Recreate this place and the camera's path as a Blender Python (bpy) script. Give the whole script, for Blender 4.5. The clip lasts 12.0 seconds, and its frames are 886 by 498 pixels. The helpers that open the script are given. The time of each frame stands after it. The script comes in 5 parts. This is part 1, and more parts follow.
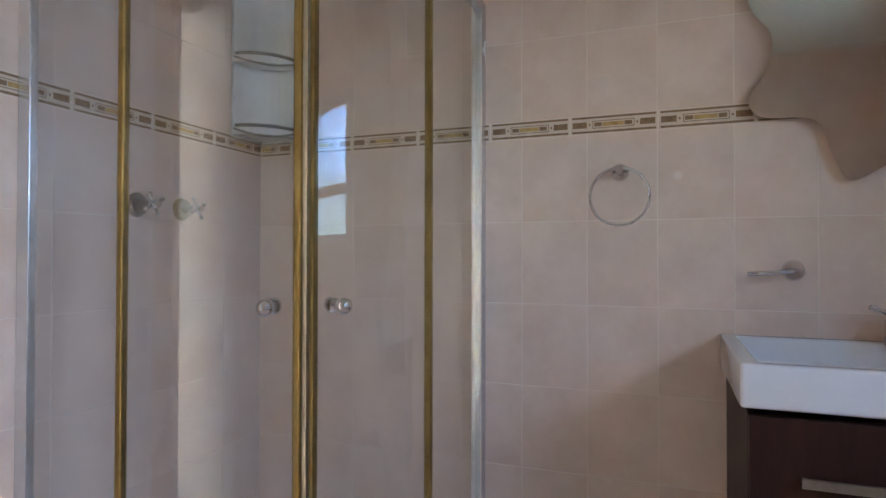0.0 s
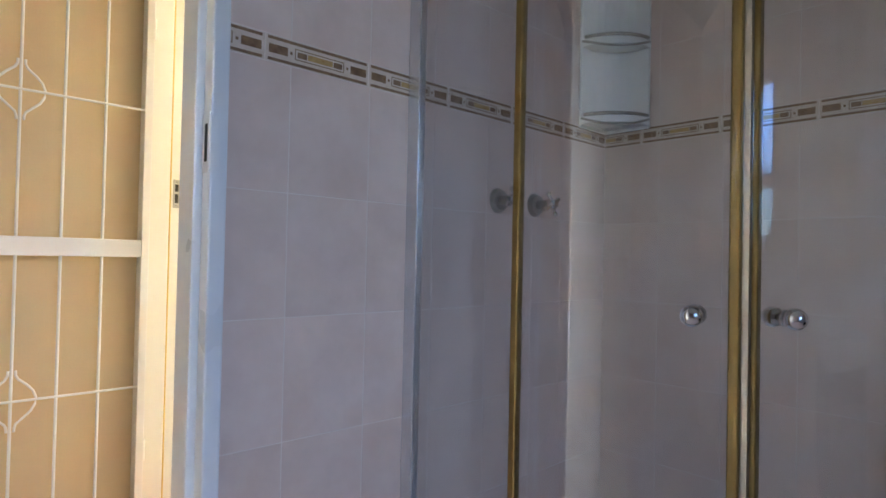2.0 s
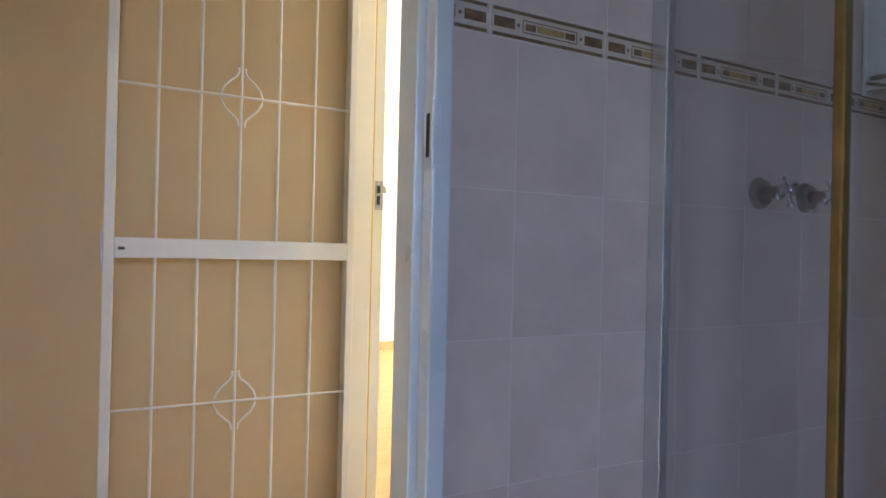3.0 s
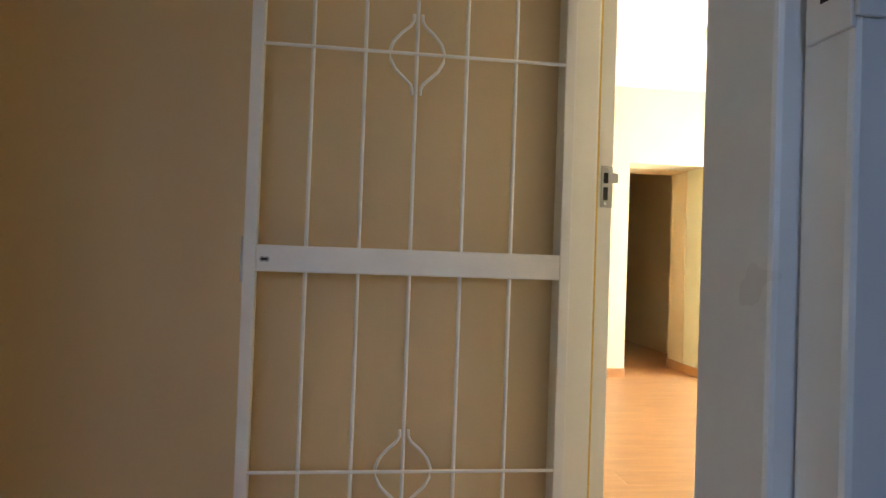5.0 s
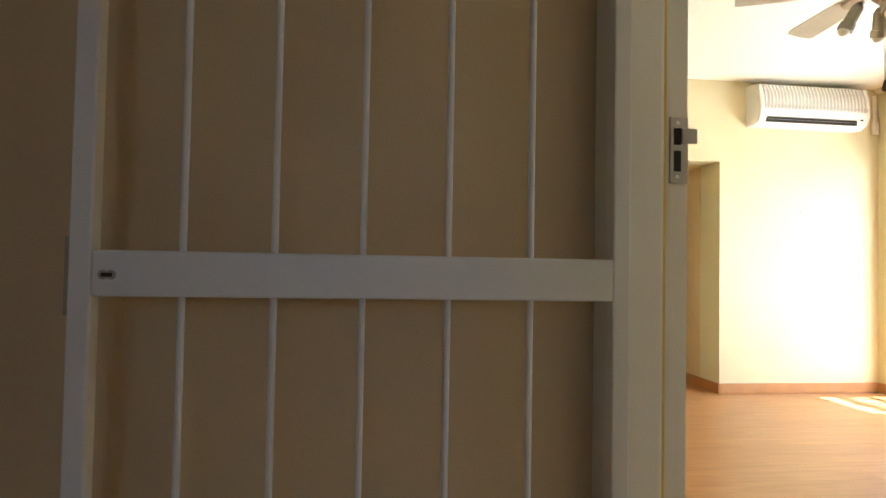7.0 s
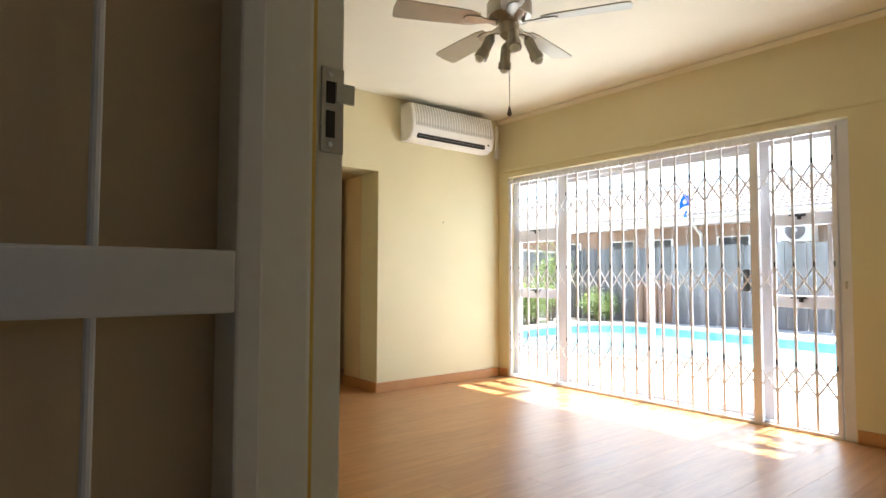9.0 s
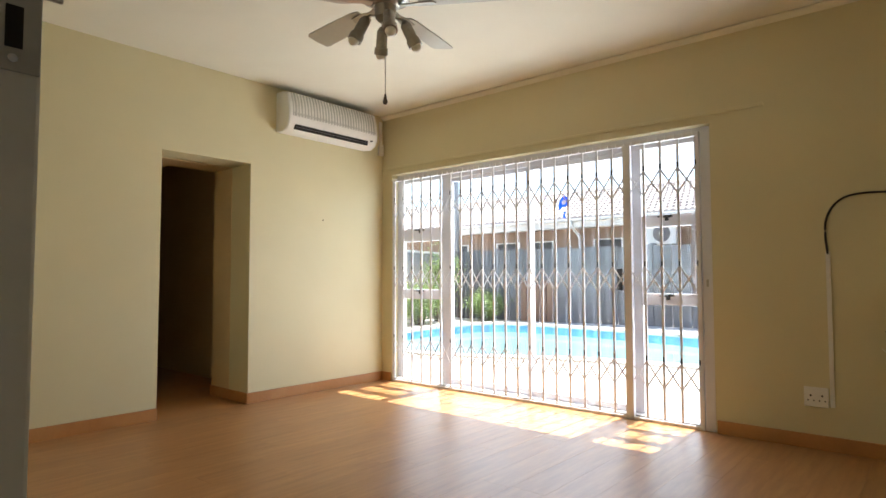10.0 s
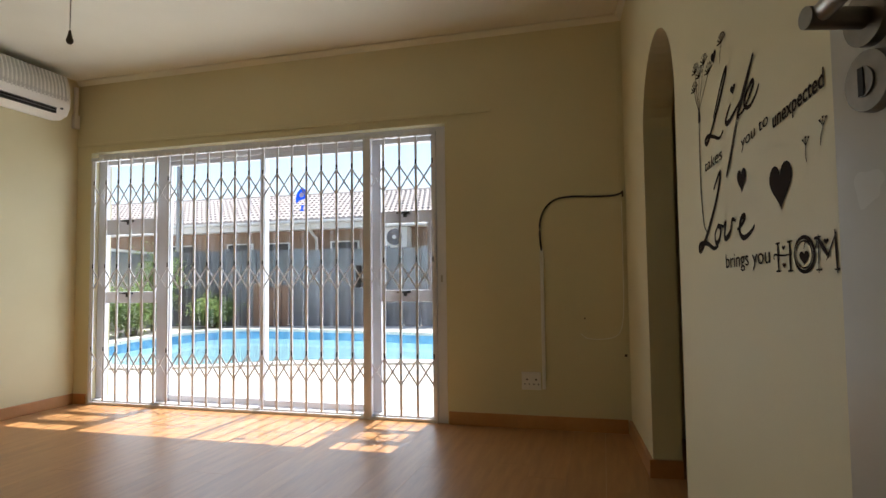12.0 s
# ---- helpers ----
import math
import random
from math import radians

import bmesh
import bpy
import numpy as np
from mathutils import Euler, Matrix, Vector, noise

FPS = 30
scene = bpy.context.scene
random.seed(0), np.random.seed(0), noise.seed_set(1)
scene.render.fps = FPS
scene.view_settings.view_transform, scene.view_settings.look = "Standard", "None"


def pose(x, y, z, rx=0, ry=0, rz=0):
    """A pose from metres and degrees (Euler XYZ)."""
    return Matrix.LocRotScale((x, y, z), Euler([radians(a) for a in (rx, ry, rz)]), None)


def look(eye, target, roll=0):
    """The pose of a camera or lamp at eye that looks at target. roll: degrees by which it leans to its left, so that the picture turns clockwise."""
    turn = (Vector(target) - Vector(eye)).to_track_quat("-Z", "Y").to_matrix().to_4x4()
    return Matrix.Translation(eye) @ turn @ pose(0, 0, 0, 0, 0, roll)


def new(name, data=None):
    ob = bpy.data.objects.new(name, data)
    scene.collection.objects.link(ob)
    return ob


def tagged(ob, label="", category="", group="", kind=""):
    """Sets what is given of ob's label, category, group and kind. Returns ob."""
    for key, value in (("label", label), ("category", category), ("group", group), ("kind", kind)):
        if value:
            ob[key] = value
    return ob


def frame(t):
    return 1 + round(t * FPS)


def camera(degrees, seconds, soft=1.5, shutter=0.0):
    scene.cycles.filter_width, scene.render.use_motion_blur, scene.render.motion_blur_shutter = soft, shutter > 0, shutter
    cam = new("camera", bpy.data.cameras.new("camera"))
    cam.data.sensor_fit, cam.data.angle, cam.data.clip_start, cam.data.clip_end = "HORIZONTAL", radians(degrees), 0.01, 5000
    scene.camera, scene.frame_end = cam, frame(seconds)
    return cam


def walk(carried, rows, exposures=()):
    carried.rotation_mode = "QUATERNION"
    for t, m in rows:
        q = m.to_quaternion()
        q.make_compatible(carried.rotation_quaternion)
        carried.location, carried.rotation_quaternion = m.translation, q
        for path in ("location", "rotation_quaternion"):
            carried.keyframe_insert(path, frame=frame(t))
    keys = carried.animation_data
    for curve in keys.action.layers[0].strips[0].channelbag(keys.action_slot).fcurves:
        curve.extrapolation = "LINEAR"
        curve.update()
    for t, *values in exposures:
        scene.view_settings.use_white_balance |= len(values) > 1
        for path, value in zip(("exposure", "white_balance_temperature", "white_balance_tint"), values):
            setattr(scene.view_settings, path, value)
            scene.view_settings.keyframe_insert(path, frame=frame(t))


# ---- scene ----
cam = camera(74.2, 12.0)
PATH = [
    (0, (-0.016, -1.134, 1.057), (1.852, -0.42, 1.084), 0.1),
    (0.5, (-0.01, -1.073, 1.053), (1.772, -0.165, 1.082), 0.5),
    (1, (0.0, -0.998, 1.048), (1.679, 0.088, 1.076), 0.7),
    (1.5, (0.002, -0.901, 1.047), (1.546, 0.369, 1.076), 1.0),
    (2, (0.007, -0.808, 1.04), (1.374, 0.652, 1.072), 1.2),
    (2.5, (0.001, -0.696, 1.041), (1.166, 0.93, 1.066), 1.3),
    (3, (0.03, -0.568, 1.06), (0.922, 1.222, 1.068), 1.3),
    (3.5, (0.099, -0.43, 1.074), (0.723, 1.47, 1.076), 1.4),
    (3.7, (0.077, -0.372, 1.053), (0.665, 1.539, 1.08), 1.6),
    (5.3, (0.201, 0.085, 1.065), (0.379, 2.077, 1.099), 1.6),
    (5.5, (0.203, 0.147, 1.056), (0.364, 2.14, 1.098), 1.3),
    (6, (0.199, 0.299, 1.063), (0.338, 2.294, 1.105), 1.3),
    (6.5, (0.212, 0.406, 1.067), (0.36, 2.4, 1.116), 1.3),
    (6.7, (0.232, 0.445, 1.066), (0.403, 2.436, 1.12), 1.2),
    (8.3, (0.395, 0.696, 1.071), (1.32, 2.468, 1.152), 0.6),
    (8.5, (0.392, 0.701, 1.063), (1.433, 2.407, 1.15), 0.5),
    (9, (0.409, 0.73, 1.056), (1.66, 2.287, 1.15), 0.2),
    (9.5, (0.486, 0.775, 1.052), (1.882, 2.204, 1.148), 0.0),
    (10, (0.609, 0.819, 1.046), (2.125, 2.119, 1.146), -0.1),
    (10.5, (0.665, 0.869, 1.027), (2.312, 1.999, 1.126), -0.4),
    (11, (0.728, 0.928, 1.003), (2.523, 1.804, 1.11), -0.5),
    (11.5, (0.778, 0.966, 0.991), (2.662, 1.628, 1.101), -0.7),
    (12, (0.859, 0.968, 0.995), (2.786, 1.491, 1.103), -0.7),
]
EXPOSURES = [(0, 6.0, 7700, 10), (1.0, 5.7, 7000, 10), (2.0, 5.4, 6600, 10), (2.5, 5.2, 6350, 10), (3.0, 4.92, 6250, 10), (3.7, 4.5, 6350, 10), (5.3, 4.0, 6500, 10), (6.5, 3.35, 6500, 10), (8.5, 2.3, 6500, 10), (9.5, 1.82, 6500, 10), (10.5, 1.42, 6450, 10), (11, 1.24, 6450, 10), (12, 0.88, 6400, 10)]
walk(cam, [(t, look(a, b, r)) for t, a, b, r in PATH], EXPOSURES)

# ---- world, sun, window light ----
world = bpy.data.worlds.new("world")
scene.world = world
world.use_nodes = True
wn = world.node_tree.nodes
sky = wn.new("ShaderNodeTexSky")
sky.sky_type = "NISHITA"
sky.sun_disc = False
sky.sun_elevation = radians(65.6)
sky.sun_rotation = radians(90)
wn["Background"].inputs[1].default_value = 0.15
world.node_tree.links.new(sky.outputs[0], wn["Background"].inputs[0])


def lamp(name, kind, energy, m, color=(1, 1, 1), **k):
    d = bpy.data.lights.new(name, kind)
    d.energy, d.color = energy, color
    if kind == "SUN":
        d.angle = radians(0.5)
    if kind == "AREA":
        d.shape, d.size, d.size_y = "RECTANGLE", k["size"], k["size_y"]
        d.spread = k.get("spread", math.pi)
    ob = new(name, d)
    ob.matrix_world = m
    return ob


SUN_DIR = Vector((0.413, -0.012, 0.91))
lamp("sun", "SUN", 5.0, look(SUN_DIR * 20, (0, 0, 0)), (1, 0.95, 0.87))
# sky light that enters by the two windows
lamp("sky_light_sliding_door", "AREA", 20.5, look((5.02, 3.62, 1.05), (0, 3.62, 0.9)), (0.89, 0.955, 1.0), size=2.9, size_y=1.95)
lamp("sky_light_bathroom", "AREA", 0.85, look((0.0, -3.1, 1.97), (0.5, -0.2, 0.45)), (0.42, 0.59, 1.0), size=0.95, size_y=0.75, spread=radians(110))


# ---- materials ----
def mat(name, c1, c2=None, rough=0.6, metal=0.0, scale=6.0, fine=80.0, bump=0.1, dist=0.002, vary=0.0, stretch=(1, 1, 1), coat=0.0, detail=4.0, spec=0.5, wear=0.08):
    """Two-scale procedural surface: broad tone between c1 and c2, fine grain in tone, roughness and relief."""
    m = bpy.data.materials.new(name)
    m.use_nodes = True
    nt = m.node_tree
    N, L = nt.nodes, nt.links
    b = N["Principled BSDF"]
    c2 = c2 or tuple(v * 0.88 for v in c1)
    co = N.new("ShaderNodeTexCoord")
    mp = N.new("ShaderNodeMapping")
    mp.inputs["Scale"].default_value = stretch
    L.new(co.outputs["Object"], mp.inputs[0])
    src = mp.outputs[0]
    if vary:
        oi = N.new("ShaderNodeObjectInfo")
        ad = N.new("ShaderNodeVectorMath")
        ad.operation = "MULTIPLY_ADD"
        cb = N.new("ShaderNodeCombineXYZ")
        for i in range(3):
            L.new(oi.outputs["Random"], cb.inputs[i])
        L.new(cb.outputs[0], ad.inputs[0])
        ad.inputs[1].default_value = (37.0, 53.0, 71.0)
        L.new(src, ad.inputs[2])
        src = ad.outputs[0]
    n1 = N.new("ShaderNodeTexNoise")
    n1.inputs["Scale"].default_value, n1.inputs["Detail"].default_value = scale, detail
    n2 = N.new("ShaderNodeTexNoise")
    n2.inputs["Scale"].default_value, n2.inputs["Detail"].default_value = fine, 6
    L.new(src, n1.inputs["Vector"])
    L.new(src, n2.inputs["Vector"])
    mxf = N.new("ShaderNodeMath")
    mxf.operation = "MULTIPLY_ADD"
    mxf.inputs[1].default_value = 0.3
    L.new(n2.outputs[0], mxf.inputs[0])
    sub = N.new("ShaderNodeMath")
    sub.operation = "SUBTRACT"
    sub.inputs[1].default_value = 0.15
    L.new(n1.outputs[0], sub.inputs[0])
    L.new(sub.outputs[0], mxf.inputs[2])
    ramp = N.new("ShaderNodeValToRGB")
    ramp.color_ramp.elements[0].position, ramp.color_ramp.elements[1].position = 0.3, 0.7
    ramp.color_ramp.elements[0].color, ramp.color_ramp.elements[1].color = (*c2, 1), (*c1, 1)
    L.new(mxf.outputs[0], ramp.inputs[0])
    col = ramp.outputs[0]
    if vary:
        hs = N.new("ShaderNodeHueSaturation")
        vr = N.new("ShaderNodeMapRange")
        vr.inputs["To Min"].default_value, vr.inputs["To Max"].default_value = 1 - vary, 1 + vary
        L.new(oi.outputs["Random"], vr.inputs[0])
        L.new(vr.outputs[0], hs.inputs["Value"])
        L.new(col, hs.inputs["Color"])
        col = hs.outputs[0]
    L.new(col, b.inputs["Base Color"])
    rr = N.new("ShaderNodeMapRange")
    rr.inputs["To Min"].default_value, rr.inputs["To Max"].default_value = max(rough - wear, 0.02), min(rough + wear, 1)
    L.new(n1.outputs[0], rr.inputs[0])
    L.new(rr.outputs[0], b.inputs["Roughness"])
    b.inputs["Metallic"].default_value = metal
    b.inputs["Specular IOR Level"].default_value = spec
    b.inputs["Coat Weight"].default_value = coat
    if bump:
        bp = N.new("ShaderNodeBump")
        bp.inputs["Strength"].default_value, bp.inputs["Distance"].default_value = bump, dist
        L.new(n2.outputs[0], bp.inputs["Height"])
        L.new(bp.outputs[0], b.inputs["Normal"])
    return m


def glass_mat(name, tint=(1, 1, 1), rough=0.0, gloss=0.04):
    """Thin pane: clear with a Fresnel sheen."""
    m = bpy.data.materials.new(name)
    m.use_nodes = True
    N, L = m.node_tree.nodes, m.node_tree.links
    N.remove(N["Principled BSDF"])
    tr = N.new("ShaderNodeBsdfTransparent")
    tr.inputs[0].default_value = (*tint, 1)
    gl = N.new("ShaderNodeBsdfGlossy")
    gl.inputs["Roughness"].default_value = rough
    lw = N.new("ShaderNodeLayerWeight")
    lw.inputs[0].default_value = 0.5
    pw = N.new("ShaderNodeMath")
    pw.operation = "POWER"
    pw.inputs[1].default_value = 5.0
    L.new(lw.outputs["Facing"], pw.inputs[0])
    mu = N.new("ShaderNodeMath")
    mu.operation = "MULTIPLY_ADD"
    mu.inputs[1].default_value, mu.inputs[2].default_value = 0.6, gloss
    L.new(pw.outputs[0], mu.inputs[0])
    mx = N.new("ShaderNodeMixShader")
    L.new(mu.outputs[0], mx.inputs[0])
    L.new(tr.outputs[0], mx.inputs[1])
    L.new(gl.outputs[0], mx.inputs[2])
    L.new(mx.outputs[0], N["Material Output"].inputs[0])
    return m


CREAM = mat("cream_wall_paint", (0.69, 0.622, 0.395), (0.65, 0.583, 0.365), 0.55, scale=1.6, fine=160, bump=0.12, dist=0.002)
# cream again, with the shade of hall and passage mixed into the colour
SHADEDCREAM = mat("shaded_cream_paint", (0.71, 0.535, 0.30), (0.665, 0.50, 0.275), 0.55, scale=1.6, fine=160, bump=0.12)
WHITECEIL = mat("ceiling_paint", (0.81, 0.79, 0.68), (0.77, 0.75, 0.64), 0.7, scale=2, fine=120, bump=0.1)
GREYWALL = mat("white_enamel", (0.78, 0.78, 0.76), (0.74, 0.73, 0.70), 0.3, scale=5, fine=60, bump=0.06)
CREAMENAMEL = mat("cream_enamel", (0.86, 0.84, 0.77), (0.82, 0.80, 0.72), 0.35, scale=4, fine=70, bump=0.08)
YELLOWLINE = mat("yellow_paint_edge", (0.75, 0.52, 0.10), (0.70, 0.48, 0.12), 0.5)
TILE = mat("pink_beige_tile", (0.775, 0.607, 0.505), (0.695, 0.525, 0.425), 0.2, scale=7, fine=34, bump=0.015, vary=0.018, spec=0.45, wear=0.02)
GROUT = mat("tile_grout", (0.775, 0.655, 0.56), (0.73, 0.61, 0.52), 0.8, fine=200)
BORDERCREAM = mat("border_tile_cream", (0.72, 0.59, 0.47), (0.64, 0.51, 0.39), 0.25, scale=40, fine=120)
BORDERBROWN = mat("border_tile_brown", (0.17, 0.085, 0.04), (0.30, 0.17, 0.08), 0.3, scale=60, fine=160)
AGEDNICKEL = mat("aged_nickel", (0.26, 0.235, 0.195), (0.19, 0.17, 0.14), 0.42, 1.0, scale=20, bump=0.05)
BORDERGOLD = mat("border_tile_gold", (0.56, 0.36, 0.13), (0.42, 0.24, 0.08), 0.3, scale=60, fine=160)
CHROME = mat("chrome", (0.80, 0.80, 0.82), (0.74, 0.74, 0.76), 0.12, 1.0, bump=0)
BRUSHED = mat("brushed_nickel", (0.42, 0.39, 0.34), (0.34, 0.31, 0.27), 0.33, 1.0, scale=20, bump=0.05)
GOLD = mat("worn_gold_trim", (0.34, 0.23, 0.085), (0.24, 0.155, 0.055), 0.36, 0.9, scale=14, fine=90, bump=0.05)
ALUWHITE = mat("white_aluminium", (0.72, 0.72, 0.76), (0.67, 0.67, 0.71), 0.35, bump=0.03)
ALUGREY = mat("shower_aluminium", (0.70, 0.70, 0.72), (0.62, 0.62, 0.64), 0.25, 0.8, bump=0.03)
CERAMIC = mat("white_ceramic", (0.76, 0.76, 0.77), (0.74, 0.74, 0.75), 0.08, bump=0, coat=0.5)
RIBSHADE = mat("vent_shadow_plastic", (0.52, 0.51, 0.47), (0.48, 0.47, 0.43), 0.6, bump=0.02)
PLASTIC = mat("white_plastic", (0.80, 0.78, 0.74), (0.77, 0.75, 0.70), 0.4, bump=0.03)
WENGE = mat("wenge_veneer", (0.048, 0.018, 0.012), (0.030, 0.011, 0.008), 0.42, spec=0.22, scale=5, fine=60, stretch=(1, 12, 1), bump=0.1)
DARK = mat("black_plastic", (0.015, 0.015, 0.015), (0.025, 0.025, 0.025), 0.4, bump=0.03)
# near-black colour paints the shade inside slots, holes and the air outlet
HOLESHADE = mat("hole_shade_black", (0.02, 0.018, 0.015), None, 0.8, bump=0)
PLANK = mat("laminate_plank", (0.48, 0.245, 0.10), (0.37, 0.18, 0.068), 0.36, spec=0.4, scale=3.0, fine=26, stretch=(1, 9, 1), bump=0.02, wear=0.03, dist=0.001, vary=0.05)
SKIRT = mat("wood_skirting", (0.50, 0.24, 0.085), (0.41, 0.18, 0.06), 0.35, scale=4, fine=30, bump=0.06)
BLADE = mat("fan_blade_laminate", (0.52, 0.50, 0.44), (0.46, 0.44, 0.38), 0.32, 0.3, scale=6, fine=40, bump=0.0, wear=0.02)
STEEL = mat("strike_steel", (0.50, 0.49, 0.46), (0.40, 0.39, 0.36), 0.35, 1.0, bump=0.05)
GATEPAINT = mat("gate_enamel", (0.84, 0.83, 0.80), (0.80, 0.79, 0.75), 0.35, scale=8, bump=0.08)
GRILLEPAINT = mat("grille_enamel", (0.74, 0.74, 0.77), (0.68, 0.68, 0.71), 0.4, scale=8, bump=0.05)
DOORPAINT = mat("door_gloss_enamel", (0.58, 0.56, 0.51), (0.54, 0.52, 0.47), 0.25, scale=4, fine=60, bump=0.05)
DECAL = mat("dark_brown_vinyl", (0.03, 0.018, 0.011), (0.025, 0.016, 0.01), 0.85, bump=0, spec=0.1)
BLUE = mat("blue_sticker", (0.02, 0.10, 0.55), (0.02, 0.16, 0.62), 0.4, bump=0)
PAVING = mat("pale_paving", (0.60, 0.57, 0.52), (0.52, 0.49, 0.44), 0.85, scale=1.2, fine=30, bump=0.3, dist=0.006)
COPING = mat("pool_coping", (0.66, 0.63, 0.58), (0.58, 0.55, 0.50), 0.8, scale=4, fine=50, bump=0.3)
POOLPLASTER = mat("pool_plaster", (0.74, 0.90, 0.93), (0.70, 0.87, 0.91), 0.7, scale=2)
MOSAIC = mat("pool_mosaic", (0.16, 0.42, 0.62), (0.07, 0.22, 0.42), 0.25, scale=9, fine=60, bump=0.1)
FENCE = mat("grey_fence_panel", (0.21, 0.205, 0.215), (0.15, 0.14, 0.14), 0.8, scale=2, fine=40, bump=0.3, vary=0.16)
BROWNSTRIP = mat("mottled_brown", (0.30, 0.17, 0.11), (0.20, 0.11, 0.075), 0.8, scale=4, fine=40, bump=0.3, vary=0.12)
BRICK = mat("neighbour_brick", (0.32, 0.215, 0.15), (0.23, 0.15, 0.105), 0.85, scale=9, fine=60, bump=0.3)
FASCIA = mat("white_fascia", (0.78, 0.76, 0.72), (0.72, 0.70, 0.66), 0.5)
ROOF = mat("concrete_roof_tile", (0.50, 0.44, 0.415), (0.40, 0.345, 0.32), 0.85, scale=3, fine=40, bump=0.3)
LEAF = mat("leaf_green", (0.17, 0.23, 0.08), (0.11, 0.17, 0.05), 0.5, scale=8, vary=0.2, bump=0.1)
PLASTERWALL = mat("old_plaster", (0.34, 0.32, 0.30), (0.25, 0.235, 0.22), 0.9, scale=1.5, fine=40, bump=0.4)
POLEGREY = mat("galvanised_grey", (0.30, 0.31, 0.33), (0.24, 0.25, 0.27), 0.5, 0.3, scale=4)
BARK = mat("bark", (0.14, 0.10, 0.07), (0.09, 0.07, 0.05), 0.9, fine=60, bump=0.5)
SOIL = mat("soil", (0.10, 0.075, 0.05), (0.07, 0.05, 0.035), 0.9, bump=0.5)
for thin, shade, share in ((BLUE, (0.05, 0.25, 0.9, 1), 0.6), (LEAF, (0.34, 0.46, 0.16, 1), 0.52)):
    nt = thin.node_tree
    tl = nt.nodes.new("ShaderNodeBsdfTranslucent")
    tl.inputs[0].default_value = shade
    mxs = nt.nodes.new("ShaderNodeMixShader")
    mxs.inputs[0].default_value = share
    nt.links.new(nt.nodes["Principled BSDF"].outputs[0], mxs.inputs[1])
    nt.links.new(tl.outputs[0], mxs.inputs[2])
    nt.links.new(mxs.outputs[0], nt.nodes["Material Output"].inputs[0])
WINGLASS = glass_mat("window_glass", (0.97, 0.98, 0.98))
SHOWERGLASS = glass_mat("shower_glass", (0.94, 0.96, 0.965), 0.0, 0.062)
# dark tint added to dim the sky behind the bathroom window
DIMPANE = glass_mat("sky_dimming_glass", (0.22, 0.28, 0.34), 0.1, 0.04)
MIRROR = mat("mirror_silver", (0.88, 0.89, 0.88), (0.88, 0.89, 0.88), 0.02, 1.0, bump=0)
WATER = glass_mat("pool_water", (0.85, 0.97, 0.99), 0.03, 0.02)


# ---- mesh helpers ----
def box(bm, x0, x1, y0, y1, z0, z1, bev=0.0):
    m = Matrix.Translation(((x0 + x1) / 2, (y0 + y1) / 2, (z0 + z1) / 2)) @ Matrix.Diagonal((abs(x1 - x0), abs(y1 - y0), abs(z1 - z0), 1))
    r = bmesh.ops.create_cube(bm, size=1, matrix=m)
    if bev:
        es = list({e for v in r["verts"] for e in v.link_edges})
        bmesh.ops.bevel(bm, geom=es, offset=bev, segments=2, affect="EDGES", profile=0.6)
    return bm


def boxes(*rows, bev=0.0):
    bm = bmesh.new()
    for r in rows:
        box(bm, *r, bev=bev)
    return bm


def cyl(bm, a, b, r, r2=None, seg=16, caps=True):
    a, b = Vector(a), Vector(b)
    d = b - a
    q = d.to_track_quat("Z", "Y").to_matrix().to_4x4()
    bmesh.ops.create_cone(bm, cap_ends=caps, segments=seg, radius1=r, radius2=r if r2 is None else r2, depth=d.length,
                          matrix=Matrix.Translation((a + b) / 2) @ q)
    return bm


def cyls(*rows, seg=16):
    bm = bmesh.new()
    for a, b, r, *k in rows:
        cyl(bm, a, b, r, *k, seg=seg)
    return bm


def tube(bm, pts, r, seg=8, closed=False):
    """A round rod swept along points."""
    pts = [Vector(p) for p in pts]
    n = len(pts)
    rings = []
    for i, p in enumerate(pts):
        d = (pts[(i + 1) % n] - pts[i - 1]) if closed else (pts[min(i + 1, n - 1)] - pts[max(i - 1, 0)])
        q = d.to_track_quat("Z", "Y")
        rings.append([bm.verts.new(p + q @ Vector((r * math.cos(2 * math.pi * k / seg), r * math.sin(2 * math.pi * k / seg), 0))) for k in range(seg)])
    for i in range(n if closed else n - 1):
        A, B = rings[i], rings[(i + 1) % n]
        off = 0
        if closed and i == n - 1:
            off = min(range(seg), key=lambda o: (A[0].co - B[o].co).length)
        for k in range(seg):
            bm.faces.new((A[k], A[(k + 1) % seg], B[(k + 1 + off) % seg], B[(k + off) % seg]))
    if not closed:
        bm.faces.new(rings[0][::-1])
        bm.faces.new(rings[-1])
    return bm


def ball(bm, c, r, sx=1, sy=1, sz=1, u=16, v=10):
    bmesh.ops.create_uvsphere(bm, u_segments=u, v_segments=v, radius=r, matrix=Matrix.Translation(c) @ Matrix.Diagonal((sx, sy, sz, 1)))
    return bm


def prism(bm, poly, z0, z1):
    """An upright prism over a plan outline."""
    lo = [bm.verts.new((x, y, z0)) for x, y in poly]
    hi = [bm.verts.new((x, y, z1)) for x, y in poly]
    n = len(poly)
    for i in range(n):
        bm.faces.new((lo[i], lo[(i + 1) % n], hi[(i + 1) % n], hi[i]))
    bm.faces.new(lo[::-1])
    bm.faces.new(hi)
    bmesh.ops.recalc_face_normals(bm, faces=bm.faces)
    return bm


